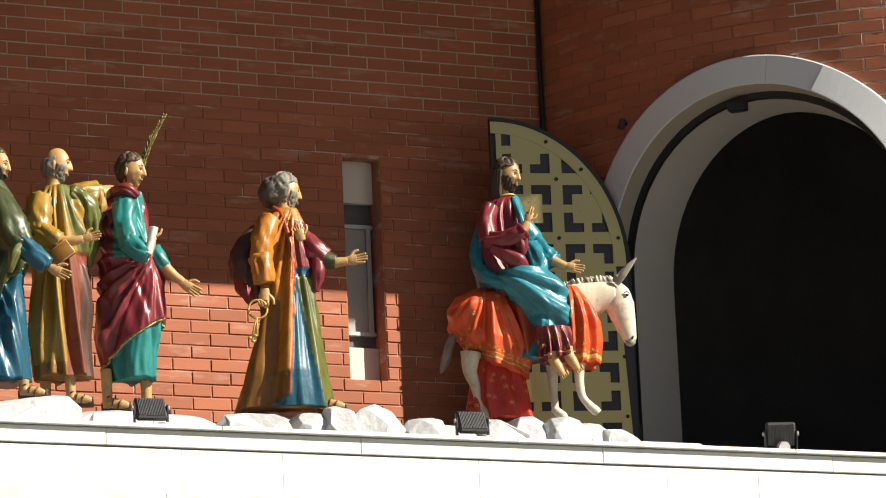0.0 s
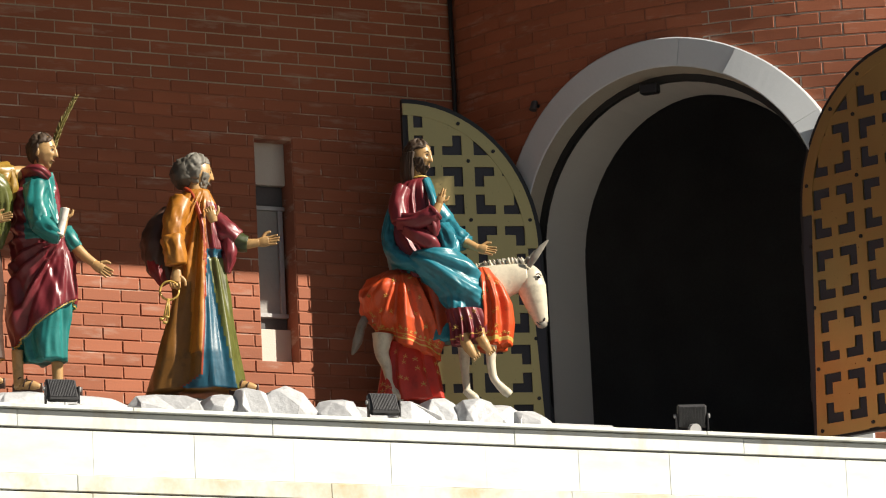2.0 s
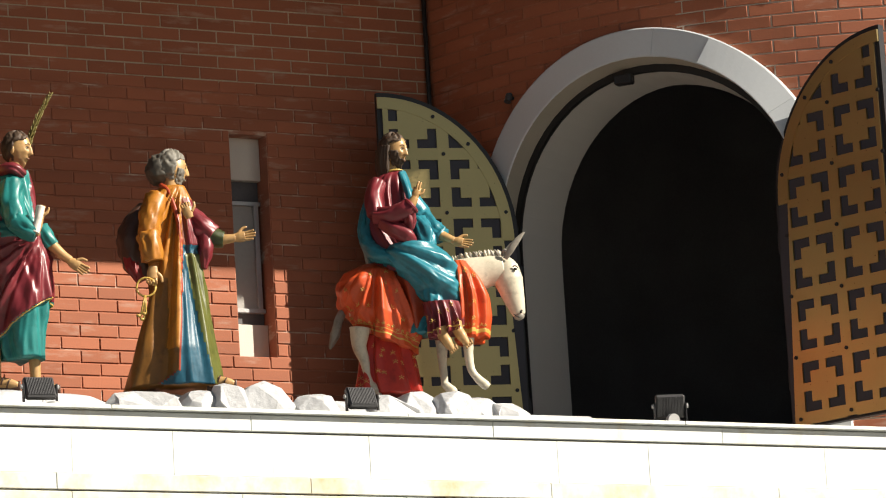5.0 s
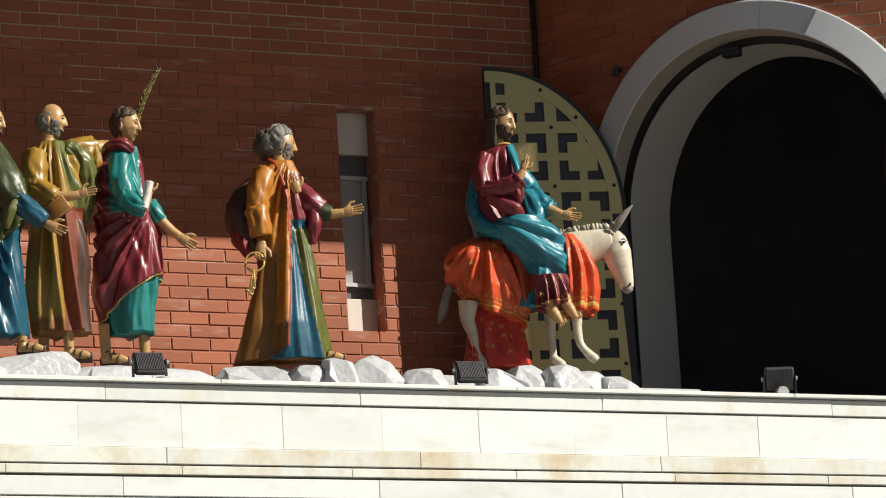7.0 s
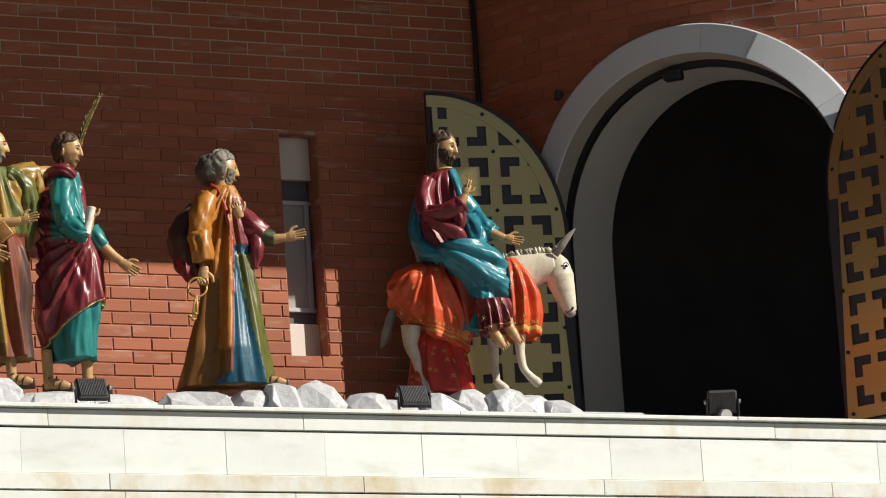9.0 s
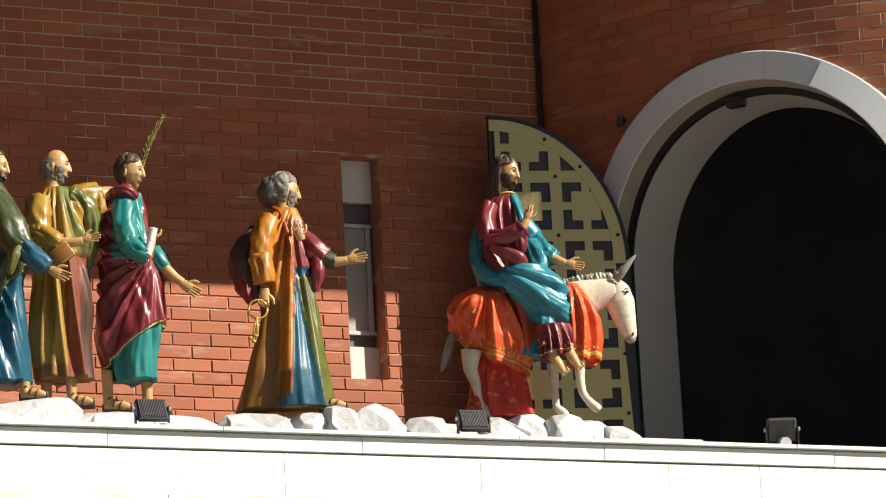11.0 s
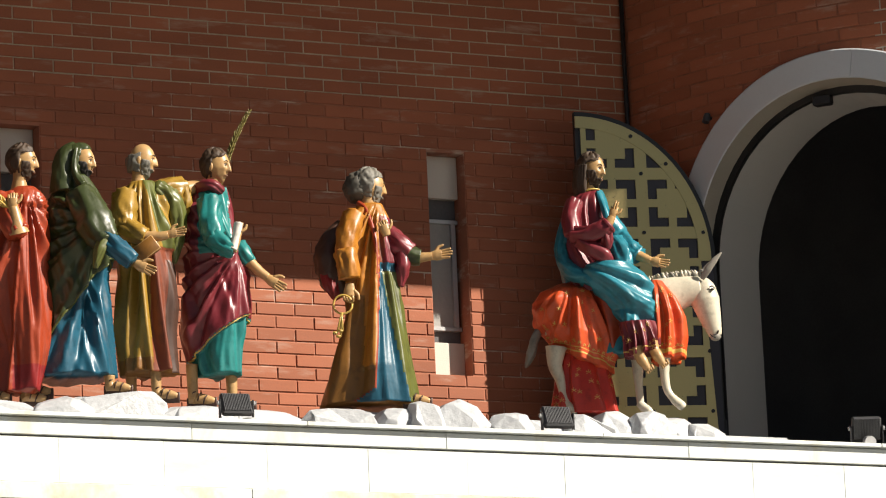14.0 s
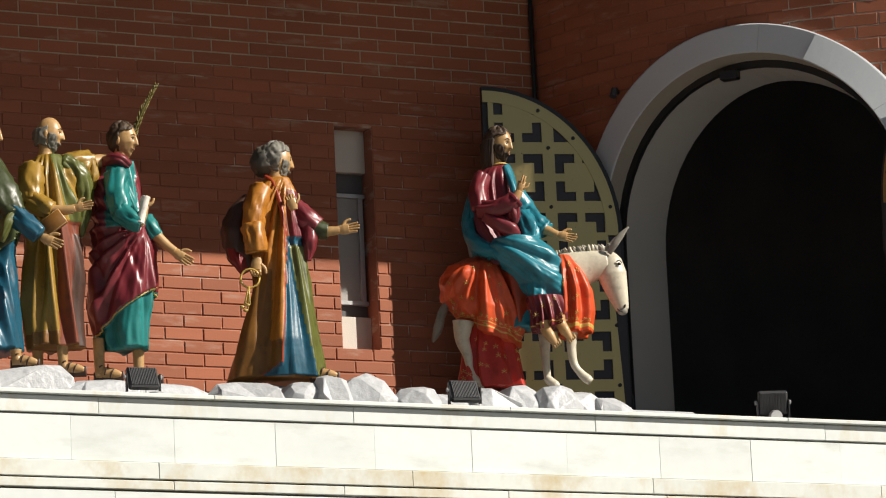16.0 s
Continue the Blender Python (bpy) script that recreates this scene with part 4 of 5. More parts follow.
f.foot(0.085, -0.05, -0.01, 0, 1.0, 0.18)
f.foot(-0.06, 0.06, -0.01, 0, 1.0, 0.18)
f.place("statue", "painted statue of a bald bearded man in ochre with a book", pose(-3.782, -1.5, 5.967, 0, 0, TURN))

# young figure in maroon over turquoise with a long palm branch
f = Figure(9)


def maroon_over_teal(x, u, z):
    edge = 0.342 + 0.67 * x
    if z < edge:
        return "teal", -0.022
    if u < -0.1 and z > 0.80 and -0.055 < x < 0.12:
        return "teal", 0.0
    return "maroon", 0.008


f.robe([(1.195, 0.034, 0.058), (1.152, 0.011, 0.102), (1.096, 0.001, 0.130), (0.938, 0.007, 0.142), (0.780, 0.020, 0.160), (0.622, 0.026, 0.178), (0.497, 0.026, 0.191),
        (0.388, 0.023, 0.197), (0.310, 0.010, 0.187), (0.240, 0.008, 0.182), (0.195, 0.012, 0.172), (0.155, 0.020, 0.164)], maroon_over_teal, fold=0.05, hem=0.09, freq=8, twist=2.6, focus=(0.15, 0.80), fan=4.5, trim=(lambda x: 0.342 + 0.67 * x, "gold", 0.005))
f.head(0.046, 1.308, -20, "hair_brown", None, 0.99)
f.tube([(0.075, -0.05, 1.16), (0.03, -0.085, 1.19), (-0.03, -0.05, 1.195), (-0.055, 0.02, 1.18)], [0.026, 0.032, 0.036, 0.04], "maroon", fold=0.08)
f.tube([(0.012, -0.10, 1.10), (0.020, -0.16, 0.98), (0.045, -0.18, 0.87)], [0.066, 0.066, 0.060], "teal", fold=0.10)
f.tube([(0.040, -0.18, 0.88), (0.10, -0.20, 0.82), (0.145, -0.20, 0.80)], [0.060, 0.054, 0.046], "teal", fold=0.10)
f.tube([(0.13, -0.20, 0.80), (0.155, -0.205, 0.85), (0.165, -0.205, 0.885)], [0.032, 0.027, 0.022], "skin")
f.hand((0.168, -0.205, 0.90), (0.1, 0, 1), (1, 0, 0), 0.9, False)
f.tube([(0.176, -0.215, 0.945), (0.160, -0.22, 0.87), (0.140, -0.225, 0.80)], [0.024, 0.020, 0.024], "white")
f.tube([(0.15, 0.02, 0.87), (0.18, 0.0, 0.82), (0.21, 0.0, 0.77)], [0.05, 0.046, 0.04], "teal", fold=0.09)
f.tube([(0.20, 0.0, 0.785), (0.26, 0.0, 0.72), (0.305, 0.0, 0.685)], [0.032, 0.027, 0.022], "skin")
f.hand((0.325, 0.0, 0.665), (1, 0, -0.75), (0.7, 0, 1), 1.0)
f.frond((0.035, 1.17), (0.220, 1.650), "frond", 0.040, y=0.16)
f.foot(-0.090, -0.05, 0.0, 0, 1.05, 0.24)
f.foot(0.115, 0.02, -0.02, 0, 1.05, 0.20)
f.place("statue", "painted statue in maroon over turquoise with a palm branch", pose(-3.385, -1.5, 5.953, 0, 0, TURN))

# grey-haired figure in orange with keys and a bag
f = Figure(11)


def orange_layers(x, u, z):
    if u < 0.45:
        front = 0.040 + 0.06 * z - 1.6 * max(0.0, 0.085 - z)
        if z < 0.74 and x > 0.205 - 0.15 * z:
            return "moss", 0.004
        if z < 0.78 and x > front:
            return "blue", -0.006
        if x > 0.085 and z < 1.06:
            return ("rust" if x < 0.110 else "maroon"), 0.006
        if x > front - 0.012 and z < 1.06:
            return "red", 0.018
        # umber low down: brown cloth, with the coat's shaded side put into the colour
        if z < 0.20 and x > front - 0.11:
            return "umber", 0.002
        if x > front - 0.085 and z < 0.95:
            return "orange", 0.014
        if z < 0.60:
            return "umber", 0.002
    return "orange", 0.010


f.robe([(1.140, 0.037, 0.058), (1.091, 0.018, 0.099), (1.034, 0.015, 0.130), (0.906, 0.017, 0.155), (0.778, 0.030, 0.161), (0.649, 0.042, 0.162), (0.522, 0.038, 0.178),
        (0.396, 0.032, 0.199), (0.270, 0.018, 0.226), (0.175, 0.007, 0.245), (0.082, -0.003, 0.263), (0.010, -0.010, 0.274)], orange_layers, fold=0.05, hem=0.10, freq=8, twist=1.0, focus=(0.08, 1.15), fan=9.0)
f.head(0.044, 1.236, 20, "hair_grey", "hair_grey", 1.03)
f.blob((-0.030, 0.0, 1.236), (0.076, 0.080, 0.086), "hair_ash", (0, 0, 20), rough=0.18, freq=28, seg=30)
f.tube([(-0.045, -0.09, 1.06), (-0.080, -0.15, 0.95), (-0.092, -0.17, 0.83)], [0.066, 0.066, 0.060], "orange", fold=0.08)
f.tube([(-0.098, -0.18, 0.84), (-0.085, -0.20, 0.76), (-0.078, -0.20, 0.69)], [0.064, 0.062, 0.058], "orange", fold=0.11)
f.tube([(-0.025, -0.040, 1.150), (0.012, -0.062, 1.110), (0.040, -0.098, 1.03), (0.062, -0.122, 0.94), (0.070, -0.130, 0.84), (0.066, -0.136, 0.72)], [0.012, 0.014, 0.014, 0.013, 0.012, 0.008], "red", fold=0.05)
f.hand((-0.080, -0.20, 0.625), (-0.1, 0, -1), (1, 0, 0), 1.05, False)
ring = [(-0.118 + 0.052 * math.cos(k * math.pi / 8), -0.215, 0.545 + 0.052 * math.sin(k * math.pi / 8)) for k in range(17)]
f.tube(ring, [0.006] * 17, "gold", seg=6, sub=1)
for dx, dz, rot in ((-0.030, -0.115, 15), (-0.012, -0.135, -5), (0.0, -0.105, -25)):
    top_, end = Vector((-0.125, -0.22, 0.50)), Vector((-0.125 + dx, -0.225, 0.50 + dz))
    f.tube([top_, end], [0.006, 0.006], "gold", seg=6, sub=2)
    f.tube([end, end + Vector((-0.022, 0, 0.006))], [0.010, 0.008], "gold", seg=6, sub=2)
f.tube([(-0.120, 0.02, 1.05), (-0.170, 0.0, 0.95), (-0.195, -0.02, 0.84), (-0.180, -0.02, 0.73), (-0.130, -0.02, 0.63)], [0.03, 0.075, 0.092, 0.082, 0.03], "brown", fold=0.07)
f.tube([(-0.215, -0.04, 0.82), (-0.195, -0.06, 0.70), (-0.150, -0.05, 0.61)], [0.035, 0.045, 0.025], "crimson", fold=0.10)
f.hand((0.125, -0.17, 0.955), (-0.3, 0, 1), (1, 0, 0), 0.95, False)
f.tube([(0.12, 0.0, 0.97), (0.19, -0.02, 0.89), (0.245, -0.02, 0.845)], [0.06, 0.068, 0.062], "maroon", fold=0.12)
f.tube([(0.20, -0.03, 0.85), (0.205, -0.05, 0.76), (0.19, -0.05, 0.66)], [0.045, 0.040, 0.015], "maroon", fold=0.14)
f.tube([(0.235, -0.02, 0.845), (0.275, -0.02, 0.828), (0.305, -0.02, 0.822)], [0.058, 0.054, 0.048], "green", fold=0.06)
f.tube([(0.295, -0.02, 0.824), (0.34, -0.02, 0.826), (0.37, -0.02, 0.83)], [0.030, 0.025, 0.021], "skin")
f.hand((0.392, -0.02, 0.832), (1, 0, 0.10), (0.2, 0.1, 1), 1.0)
f.foot(0.235, -0.06, 0.0, 0, 1.05)
f.foot(-0.20, 0.06, 0.0, 0, 1.0)
f.place("statue", "painted statue in orange with keys, pack and outstretched hand", pose(-2.470, -1.5, 5.966, 0, 0, TURN))

# rider on a white donkey
f = Figure(13)


def cloth(x, u, z):
    hem = 0.318
    if hem + 0.004 < z < hem + 0.014 or hem + 0.030 < z < hem + 0.036:
        return "gold", 0.001
    return "scarlet", 0.0


f.tube([(-0.36, 0, 0.55), (-0.22, 0, 0.56), (0.0, 0, 0.54), (0.2, 0, 0.56), (0.34, 0, 0.57)], [0.09, 0.125, 0.13, 0.125, 0.09], "donkey")
f.robe([(0.750, -0.215, 0.065), (0.705, -0.205, 0.165), (0.640, -0.195, 0.208), (0.560, -0.190, 0.220), (0.480, -0.185, 0.222), (0.400, -0.165, 0.195), (0.340, -0.155, 0.168), (0.298, -0.150, 0.162)],
       cloth, shear=-0.42, depth=1.0, dmax=0.215, fold=0.085, hem=0.13, freq=7, twist=1.2, seg=150, focus=(-0.16, 0.84), fan=4.0)
f.robe([(0.735, 0.275, 0.050), (0.640, 0.300, 0.085), (0.520, 0.322, 0.103), (0.400, 0.330, 0.098), (0.290, 0.325, 0.084)],
       lambda x, u, z: (("scarlet" if z < 0.305 else "gold"), 0.003) if z < 0.33 else ("scarlet", 0.0), depth=1.9, dmax=0.185, fold=0.06, hem=0.09, freq=6, twist=0.3)
f.robe([(0.340, -0.150, 0.13), (0.20, -0.155, 0.15), (0.10, -0.155, 0.165), (0.008, -0.155, 0.18)], lambda x, u, z: ("claret", 0.0), depth=0.6, dmax=0.10, fold=0.05, hem=0.09, freq=6, y=-0.02)
# rider's body
f.robe([(1.282, -0.052, 0.048), (1.255, -0.072, 0.080), (1.215, -0.086, 0.102), (1.150, -0.096, 0.120), (1.068, -0.100, 0.136), (0.980, -0.098, 0.148), (0.900, -0.088, 0.160), (0.800, -0.060, 0.172), (0.690, -0.035, 0.175)],
       lambda x, u, z: ("azure", 0.014) if (x < -0.205 + 0.04 * (z - 0.9) or (u < 0.2 and x > -0.012 + 0.28 * (1.24 - z) and z > 0.80) or u > 0.5) else ("maroon", 0.0), fold=0.03, hem=0.04, freq=8, depth=0.85)
f.head(-0.046, 1.398, -34, "hair_brown", "hair_brown", 1.02, long=True)
# mantle hanging behind the arm, and its edge over the far shoulder
f.tube([(-0.185, -0.03, 1.16), (-0.225, -0.06, 1.03), (-0.235, -0.09, 0.90), (-0.190, -0.13, 0.80), (-0.08, -0.17, 0.745)], [0.024, 0.036, 0.042, 0.046, 0.040], "azure", fold=0.12)
f.tube([(-0.020, -0.05, 1.265), (0.010, -0.095, 1.17), (0.030, -0.12, 1.08), (0.040, -0.13, 1.00)], [0.014, 0.020, 0.022, 0.018], "azure", fold=0.06)
# raised arm in a wide sleeve
f.tube([(-0.150, -0.08, 1.205), (-0.178, -0.14, 1.10), (-0.165, -0.175, 1.00)], [0.052, 0.054, 0.052], "maroon", fold=0.055)
f.tube([(-0.170, -0.175, 1.00), (-0.08, -0.215, 0.985), (-0.01, -0.235, 1.005), (0.030, -0.24, 1.030)], [0.052, 0.054, 0.055, 0.052], "maroon", fold=0.07)
f.tube([(-0.13, -0.19, 0.96), (-0.06, -0.215, 0.90), (0.00, -0.215, 0.86), (0.035, -0.20, 0.82)], [0.045, 0.050, 0.048, 0.020], "maroon", fold=0.08)
f.tube([(0.018, -0.235, 1.00), (0.022, -0.235, 0.945), (0.020, -0.225, 0.895)], [0.040, 0.034, 0.014], "maroon", fold=0.12)
neck = [(-0.056 + 0.052 * math.cos(k * math.pi / 8), 0.048 * math.sin(k * math.pi / 8), 1.274 - 0.012 * math.sin(k * math.pi / 8 - 0.6)) for k in range(17)]
f.tube(neck, [0.006] * 17, "gold", seg=8, sub=1)
f.tube([(0.026, -0.24, 1.024), (0.034, -0.24, 1.031), (0.040, -0.24, 1.036)], [0.053, 0.053, 0.044], "maroon")
f.tube([(0.030, -0.24, 1.035), (0.048, -0.241, 1.062), (0.056, -0.242, 1.078)], [0.028, 0.024, 0.020], "skin")
f.hand((0.062, -0.242, 1.094), (0.30, 0, 1), (1, 0, 0.0), 0.78, False)
for k in (0, 1):
    f.tube([(0.066 + 0.012 * k, -0.244, 1.112), (0.074 + 0.013 * k, -0.246, 1.140), (0.084 + 0.012 * k, -0.243, 1.166 - 0.008 * k)], [0.0078, 0.0072, 0.005], "skin", seg=8, sub=4)
# resting arm
f.tube([(0.010, 0.03, 1.16), (0.075, 0.03, 1.03), (0.125, -0.02, 0.95), (0.195, -0.06, 0.885)], [0.055, 0.062, 0.064, 0.052], "azure", fold=0.11)
f.tube([(0.06, -0.06, 0.98), (0.10, -0.10, 0.90), (0.11, -0.12, 0.82)], [0.05, 0.055, 0.045], "azure", fold=0.13)
f.tube([(0.19, -0.06, 0.888), (0.235, -0.07, 0.862), (0.26, -0.075, 0.850)], [0.030, 0.025, 0.021], "skin")
f.hand((0.280, -0.08, 0.842), (1, -0.1, -0.30), (0.3, 0.2, 1), 0.95)
# mantle over the lap and leg
f.robe([(0.830, 0.020, 0.130), (0.780, 0.025, 0.185), (0.720, 0.050, 0.205), (0.650, 0.110, 0.165), (0.560, 0.150, 0.128), (0.460, 0.145, 0.128), (0.390, 0.110, 0.115), (0.330, 0.085, 0.085)],
       lambda x, u, z: ("azure", 0.0), depth=1.2, dmax=0.165, fold=0.065, hem=0.11, freq=7, twist=2.4, y=-0.095, focus=(-0.20, 0.84), fan=5.0)
f.robe([(0.730, 0.050, 0.20), (0.620, 0.070, 0.22), (0.500, 0.085, 0.20), (0.400, 0.090, 0.17), (0.350, 0.09, 0.15)], lambda x, u, z: ("red", 0.0), depth=0.9, dmax=0.17, fold=0.05, hem=0.08, freq=6)
f.robe([(0.480, 0.165, 0.105), (0.420, 0.180, 0.104), (0.360, 0.188, 0.100), (0.320, 0.188, 0.098), (0.300, 0.186, 0.096)],
       lambda x, u, z: ("gold", 0.002) if 0.318 < z < 0.326 else ("maroon", 0.0), depth=0.9, dmax=0.10, fold=0.06, hem=0.10, freq=9, y=-0.165, shear=0.25)
for dx, dz, y0 in ((0.0, 0.0, -0.235), (0.085, 0.030, -0.205)):
    f.tube([(0.155 + dx, y0, 0.33 + dz), (0.165 + dx, y0, 0.285 + dz), (0.185 + dx, y0 - 0.01, 0.245 + dz), (0.215 + dx, y0 - 0.01, 0.195 + dz)], [0.034, 0.031, 0.030, 0.016], "skin")
    for k in range(4):
        p = Vector((0.200 + dx + 0.010 * k, y0 - 0.015, 0.200 + dz + 0.008 * k))
        f.tube([p, p + Vector((0.012, 0, -0.026))], [0.008, 0.006], "skin", seg=8, sub=2)
# donkey: neck, head, ears, mane, legs, tail
f.tube([(0.20, 0, 0.60), (0.32, 0, 0.645), (0.43, 0, 0.675), (0.53, 0, 0.685)], [0.145, 0.118, 0.090, 0.074], "donkey", squash=0.72, seg=26)
f.tube([(0.510, 0, 0.742), (0.540, 0, 0.690), (0.552, 0, 0.620), (0.570, 0, 0.540), (0.590, 0, 0.460), (0.600, 0, 0.415)], [0.036, 0.070, 0.082, 0.066, 0.046, 0.033], "donkey", squash=0.74, seg=26, sub=8)
f.blob((0.598, -0.002, 0.412), (0.031, 0.027, 0.026), "donkey_grey", seg=16)
f.blob((0.594, -0.052, 0.672), (0.010, 0.008, 0.008), "dusk", (0, 20, 0), seg=12)
f.tube([(0.578, -0.055, 0.684), (0.594, -0.056, 0.690), (0.610, -0.050, 0.676)], [0.003, 0.005, 0.002], "donkey_grey", seg=6)
f.blob((0.612, -0.028, 0.432), (0.006, 0.006, 0.012), "dusk", (0, 25, 0), seg=10)
f.tube([(0.568, -0.034, 0.420), (0.585, -0.033, 0.405), (0.60, -0.028, 0.400)], [0.003] * 3, "dusk", seg=6)
for y0, dx in ((-0.045, 0.0), (0.05, -0.03)):
    f.tube([(0.540 + dx, y0, 0.735), (0.575 + dx, y0 * 1.3, 0.785), (0.615 + dx, y0 * 1.4, 0.835), (0.658 + dx, y0 * 1.45, 0.878)], [0.013, 0.021, 0.017, 0.003], "donkey_grey", squash=0.45, seg=14)
for k in range(30):
    t = k / 29
    p = Vector((0.24 + 0.29 * t, 0, 0.728 + 0.028 * math.sin(1.3 * t * math.pi / 2)))
    f.tube([p, p + Vector((-0.012, f.rng.uniform(-0.014, 0.014), 0.022)), p + Vector((-0.018 + f.rng.uniform(-0.01, 0.01), f.rng.uniform(-0.02, 0.02), 0.044))], [0.014, 0.010, 0.003], "donkey" if k % 3 else "donkey_grey", seg=7, sub=2)
f.tube([(0.53, 0, 0.75), (0.54, -0.01, 0.785), (0.555, -0.02, 0.775)], [0.02, 0.014, 0.004], "donkey_grey", fold=0.15)
for pts, rad in (
        ([(-0.295, -0.09, 0.38), (-0.305, -0.09, 0.28), (-0.282, -0.09, 0.20), (-0.268, -0.09, 0.12), (-0.250, -0.09, 0.055)], [0.075, 0.050, 0.036, 0.026, 0.025]),
        ([(-0.235, 0.09, 0.38), (-0.225, 0.09, 0.27), (-0.215, 0.09, 0.16), (-0.21, 0.09, 0.06)], [0.07, 0.046, 0.030, 0.025]),
        ([(0.155, 0.07, 0.40), (0.155, 0.07, 0.28), (0.155, 0.07, 0.17), (0.160, 0.07, 0.06)], [0.055, 0.040, 0.028, 0.024]),
        ([(0.310, -0.08, 0.42), (0.307, -0.08, 0.30), (0.302, -0.08, 0.20), (0.312, -0.08, 0.11), (0.345, -0.08, 0.055)], [0.060, 0.042, 0.032, 0.027, 0.025])):
    f.tube(pts, [0.82 * r for r in rad], "donkey")
    e = Vector(pts[-1])
    f.tube([e + Vector((-0.008, 0, 0.012)), e + Vector((0.012, 0, -0.012)), e + Vector((0.040, 0, -0.038)), e + Vector((0.055, 0, -0.052))], [0.022, 0.025, 0.027, 0.020], "donkey", seg=14)
f.tube([(-0.385, 0.0, 0.50), (-0.415, -0.02, 0.44), (-0.44, -0.02, 0.36), (-0.472, -0.02, 0.285)], [0.022, 0.026, 0.028, 0.006], "donkey_grey", fold=0.10)
# gilt sprigs and a band of blossoms, laid on the cloths where they hang
cloths = {PI["scarlet"], PI["claret"], PI["maroon"]}
f.bm.faces.ensure_lookup_table()
skin_of = BVHTree.FromBMesh(f.bm)
spots = [(f.rng.uniform(-0.38, 0.42), f.rng.uniform(0.03, 0.68), 0.016) for k in range(90)]
spots += [(-0.37 + 0.026 * k, 0.372 - 0.40 * (-0.37 + 0.026 * k + 0.15) * 0.9 + f.rng.uniform(-0.012, 0.012), 0.011) for k in range(17)]
spots += [(0.23 + 0.022 * k, 0.352 + f.rng.uniform(-0.01, 0.012), 0.011) for k in range(9)]
for x, z, size in spots:
    hit, normal, index, far = skin_of.ray_cast(Vector((x, -2.0, z)), Vector((0, 1, 0)))
    if hit is None or f.bm.faces[index].material_index not in cloths:
        continue
    across = Vector((0, 0, 1)).cross(normal)
    if across.length < 0.2:
        continue
    across.normalize()
    up = normal.cross(across)
    for s in (-2, -1, 0, 1, 2):
        a = radians(90 + 62 * s)
        tip = hit + (across * math.cos(a) + up * math.sin(a)) * size
        f.tube([hit, tip], [0.0012, 0.0026], "gold", seg=5, sub=1)
    f.bm.faces.ensure_lookup_table()
f.place("statue", "painted rider in maroon and blue on a white donkey", pose(-0.99, -1.5, 5.99, 0, 0, TURN))


# ---- brickwork, brick by brick ----
def brick_mesh(length, height=COURSE - 0.0085, depth=0.045):
    bm = bmesh.new()
    hl, hh, c = length / 2, height / 2, 0.0035
    back = [bm.verts.new(p) for p in ((-hl, depth, -hh), (hl, depth, -hh), (hl, depth, hh), (-hl, depth, hh))]
    mid = [bm.verts.new(p) for p in ((-hl, c, -hh), (hl, c, -hh), (hl, c, hh), (-hl, c, hh))]
    front = [bm.verts.new(p) for p in ((-hl + c, 0, -hh + c), (hl - c, 0, -hh + c), (hl - c, 0, hh - c), (-hl + c, 0, hh - c))]
    for a, b in ((back, mid), (mid, front)):
        for k in range(4):
            bm.faces.new((a[k], a[(k + 1) % 4], b[(k + 1) % 4], b[k]))
    bm.faces.new(front)
    return bm


def brick_data(name, length, mat):
    bm = brick_mesh(length)
    bmesh.ops.recalc_face_normals(bm, faces=bm.faces)
    me = bpy.data.meshes.new(name)
    bm.to_mesh(me)
    bm.free()
    me.materials.append(mat)
    return me


class Joined:
    """Many bricks gathered into one mesh."""

    def __init__(self):
        self.v, self.f = [], []

    def add(self, m, length):
        hl, hh, c, dp = length / 2, (COURSE - 0.0085) / 2, 0.0035, 0.045
        base = len(self.v)
        for p in ((-hl, dp, -hh), (hl, dp, -hh), (hl, dp, hh), (-hl, dp, hh), (-hl, c, -hh), (hl, c, -hh), (hl, c, hh), (-hl, c, hh),
                  (-hl + c, 0, -hh + c), (hl - c, 0, -hh + c), (hl - c, 0, hh - c), (-hl + c, 0, hh - c)):
            self.v.append(m @ Vector(p))
        for a in (0, 4):
            for k in range(4):
                self.f.append((base + a + k, base + a + (k + 1) % 4, base + a + 4 + (k + 1) % 4, base + a + 4 + k))
        self.f.append((base + 8, base + 9, base + 10, base + 11))

    def build(self, parent):
        me = bpy.data.meshes.new("brickwork")
        me.from_pydata(self.v, [], self.f)
        me.materials.append(BRICK_JOINED)
        bm = bmesh.new()
        bm.from_mesh(me)
        bmesh.ops.recalc_face_normals(bm, faces=bm.faces)
        bm.to_mesh(me)
        bm.free()
        ob = new("brickwork", me)
        ob.parent = parent
        tagged(ob, kind="stuff")


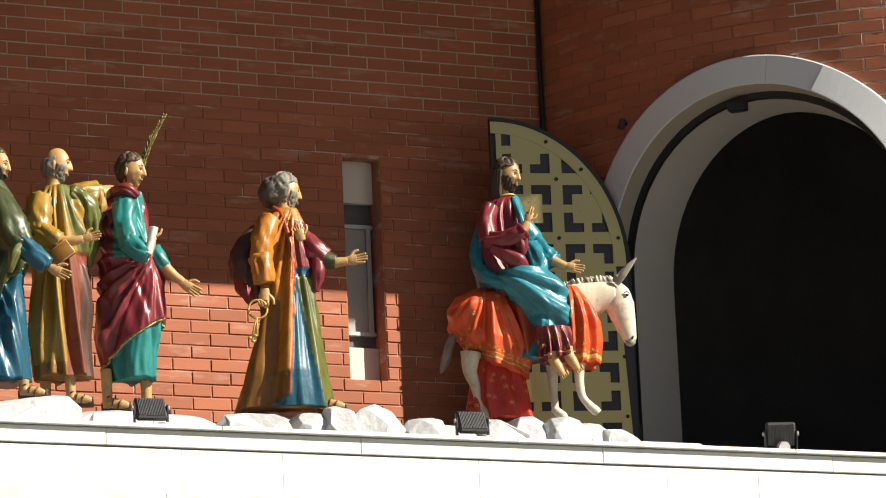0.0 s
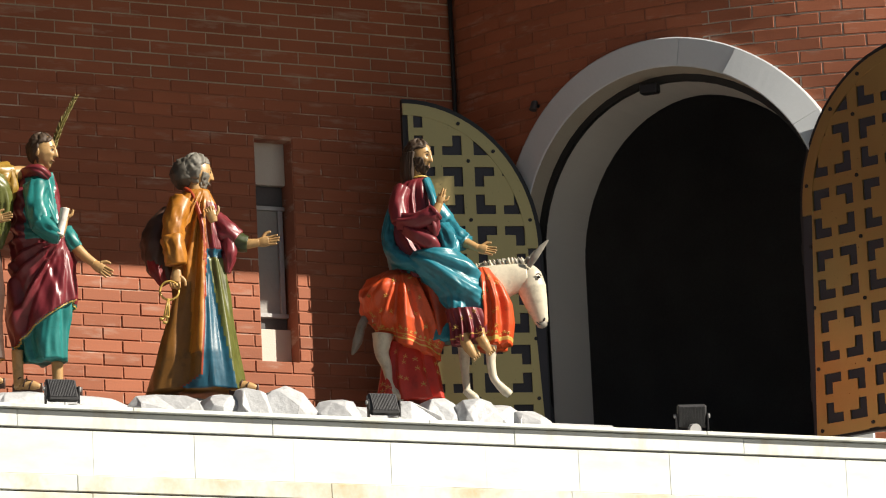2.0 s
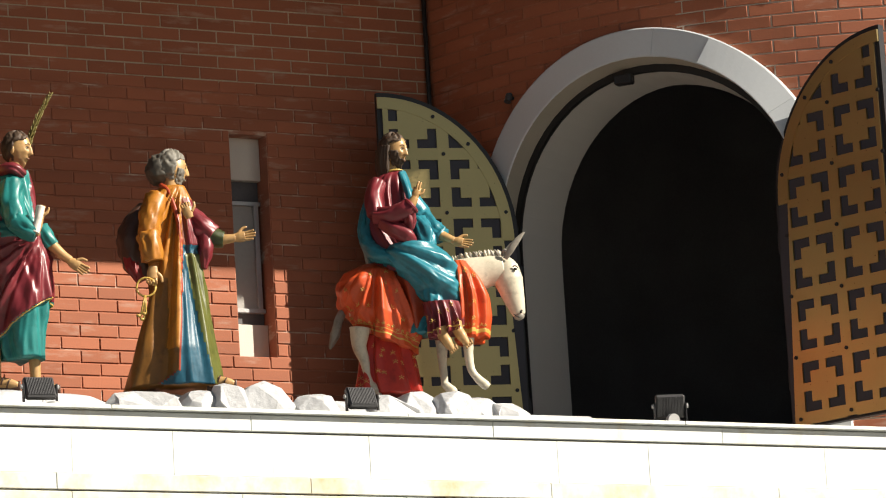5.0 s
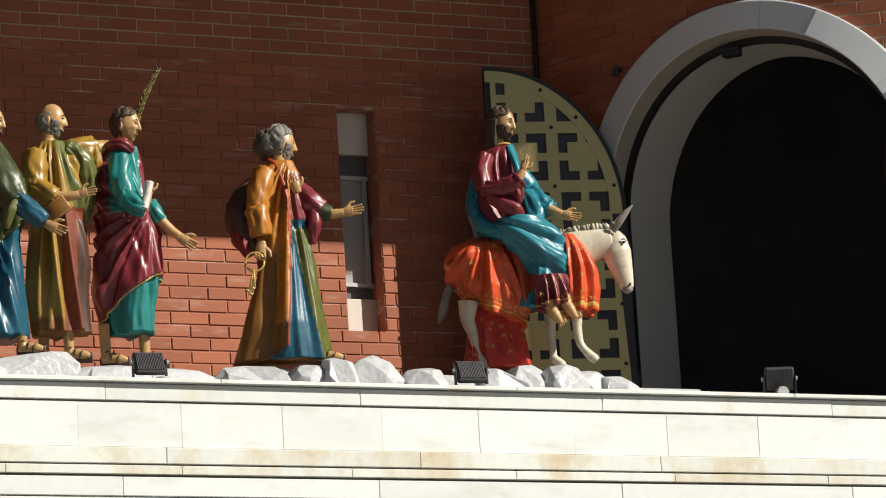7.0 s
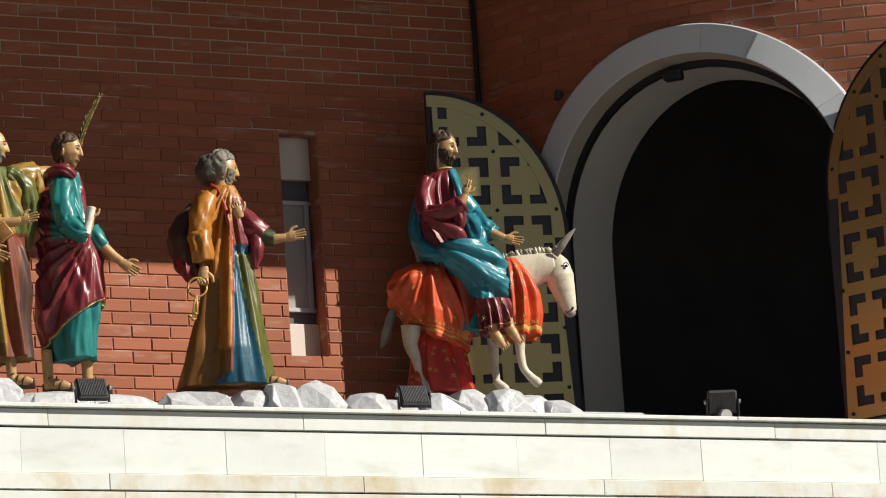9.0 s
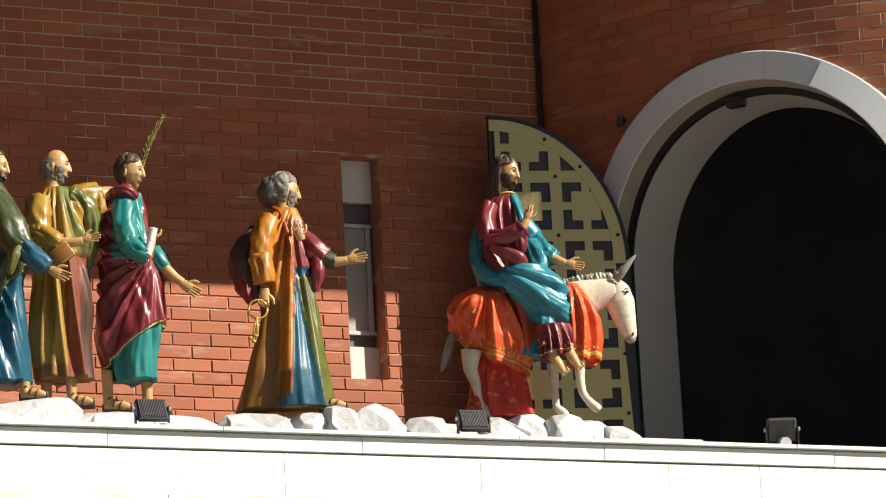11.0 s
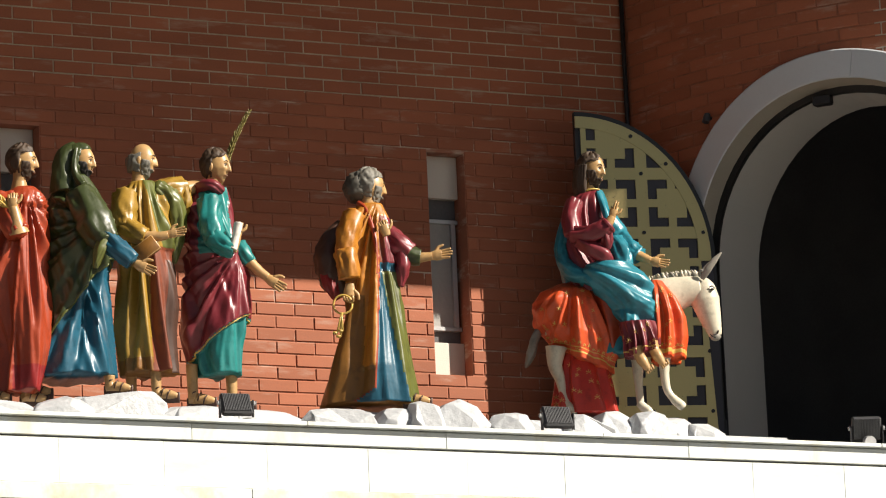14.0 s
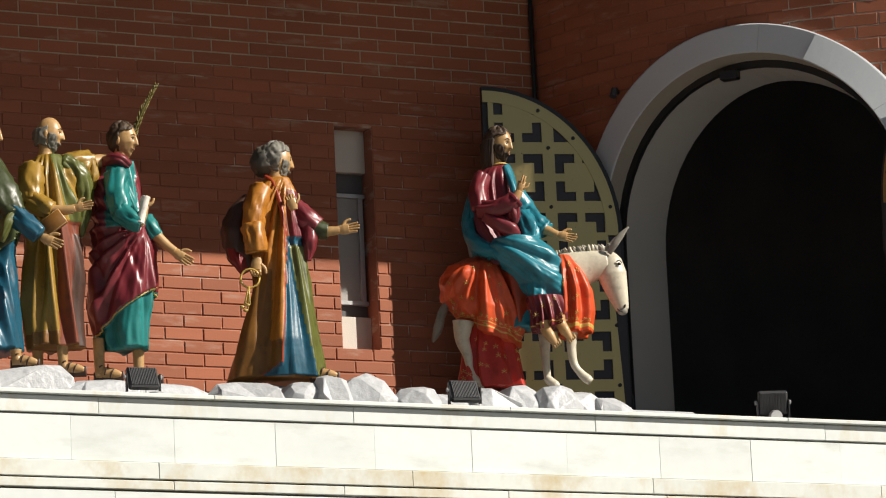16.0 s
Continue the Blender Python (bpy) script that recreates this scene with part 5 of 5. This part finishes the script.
rng = random.Random(5)
full = brick_data("brick", PITCH - 0.008, BRICK)
rest = Joined()
count = 0
NC = 58
for j in range(NC):
    z = Z0 + COURSE * (j + 0.5)
    spans = [(-6.6, 0.0)]
    if NICHE_Z[0] - 0.01 < z < NICHE_Z[1] + 0.01:
        spans = [(-6.6, NICHES[1][0]), (NICHES[1][1], NICHES[0][0]), (NICHES[0][1], 0.0)]
    shift = (j % 2) * PITCH / 2 + 0.045
    k0 = math.floor((-6.6 - shift) / PITCH)
    for k in range(k0, 3):
        a, b = k * PITCH + shift, (k + 1) * PITCH + shift
        for s0, s1 in spans:
            x0, x1 = max(a, s0), min(b, s1)
            if x1 - x0 < 0.03:
                continue
            m = pose((x0 + x1) / 2, rng.uniform(-0.0015, 0.0015), z + rng.uniform(-0.001, 0.001), rng.uniform(-0.5, 0.5), rng.uniform(-0.25, 0.25), rng.uniform(-0.35, 0.35))
            if x1 - x0 > PITCH - 0.002 and count < 300 and 5.9 < z < 7.15 and -4.7 < x0:
                ob = new("brick", full)
                ob.parent = wall_west
                ob.matrix_world = m
                count += 1
            else:
                rest.add(m, x1 - x0 - 0.008)
rest.build(wall_west)

# tower bricks
full_t = brick_data("brick_curved", PITCH_T - 0.010, BRICK)
rest = Joined()
count = 0
dth = PITCH_T / RT
th0, th1 = radians(-181), radians(-88)
for j in range(NC):
    z = Z0 + COURSE * (j + 0.5) - 0.02
    shift = (j % 2) * dth / 2
    n = int((th1 - th0) / dth)
    for k in range(n):
        a, b = th0 + shift + k * dth, th0 + shift + (k + 1) * dth
        pieces = [(a, b)]
        # cut back to the fascia
        dz = min(abs(z + COURSE / 2 - ARCH_Z), abs(z - COURSE / 2 - ARCH_Z)) if z > ARCH_Z else 0.0
        r_cut = R_OUT - 0.06
        if dz < r_cut:
            half = math.asin(math.sqrt(r_cut * r_cut - dz * dz) / RT)
            lo, hi = ARCH_TH - half, ARCH_TH + half
            pieces = [(p, q) for p, q in ((a, min(b, lo)), (max(a, hi), b)) if q - p > 0.012]
        for p, q in pieces:
            mid = (p + q) / 2
            ln = (q - p) * RT - 0.010
            r = RT - 0.002 + rng.uniform(-0.0015, 0.0015)
            m = pose(AX + r * math.cos(mid), AY + r * math.sin(mid), z + rng.uniform(-0.001, 0.001), rng.uniform(-0.5, 0.5), rng.uniform(-0.25, 0.25), math.degrees(mid) + 90)
            whole = q - p > dth - 0.0005
            if whole and count < 300 and 7.0 < z < 9.0 and -2.75 < mid < -1.75:
                ob = new("brick", full_t)
                ob.parent = tower
                ob.matrix_world = m
                count += 1
            else:
                rest.add(m, ln)
rest.build(tower)
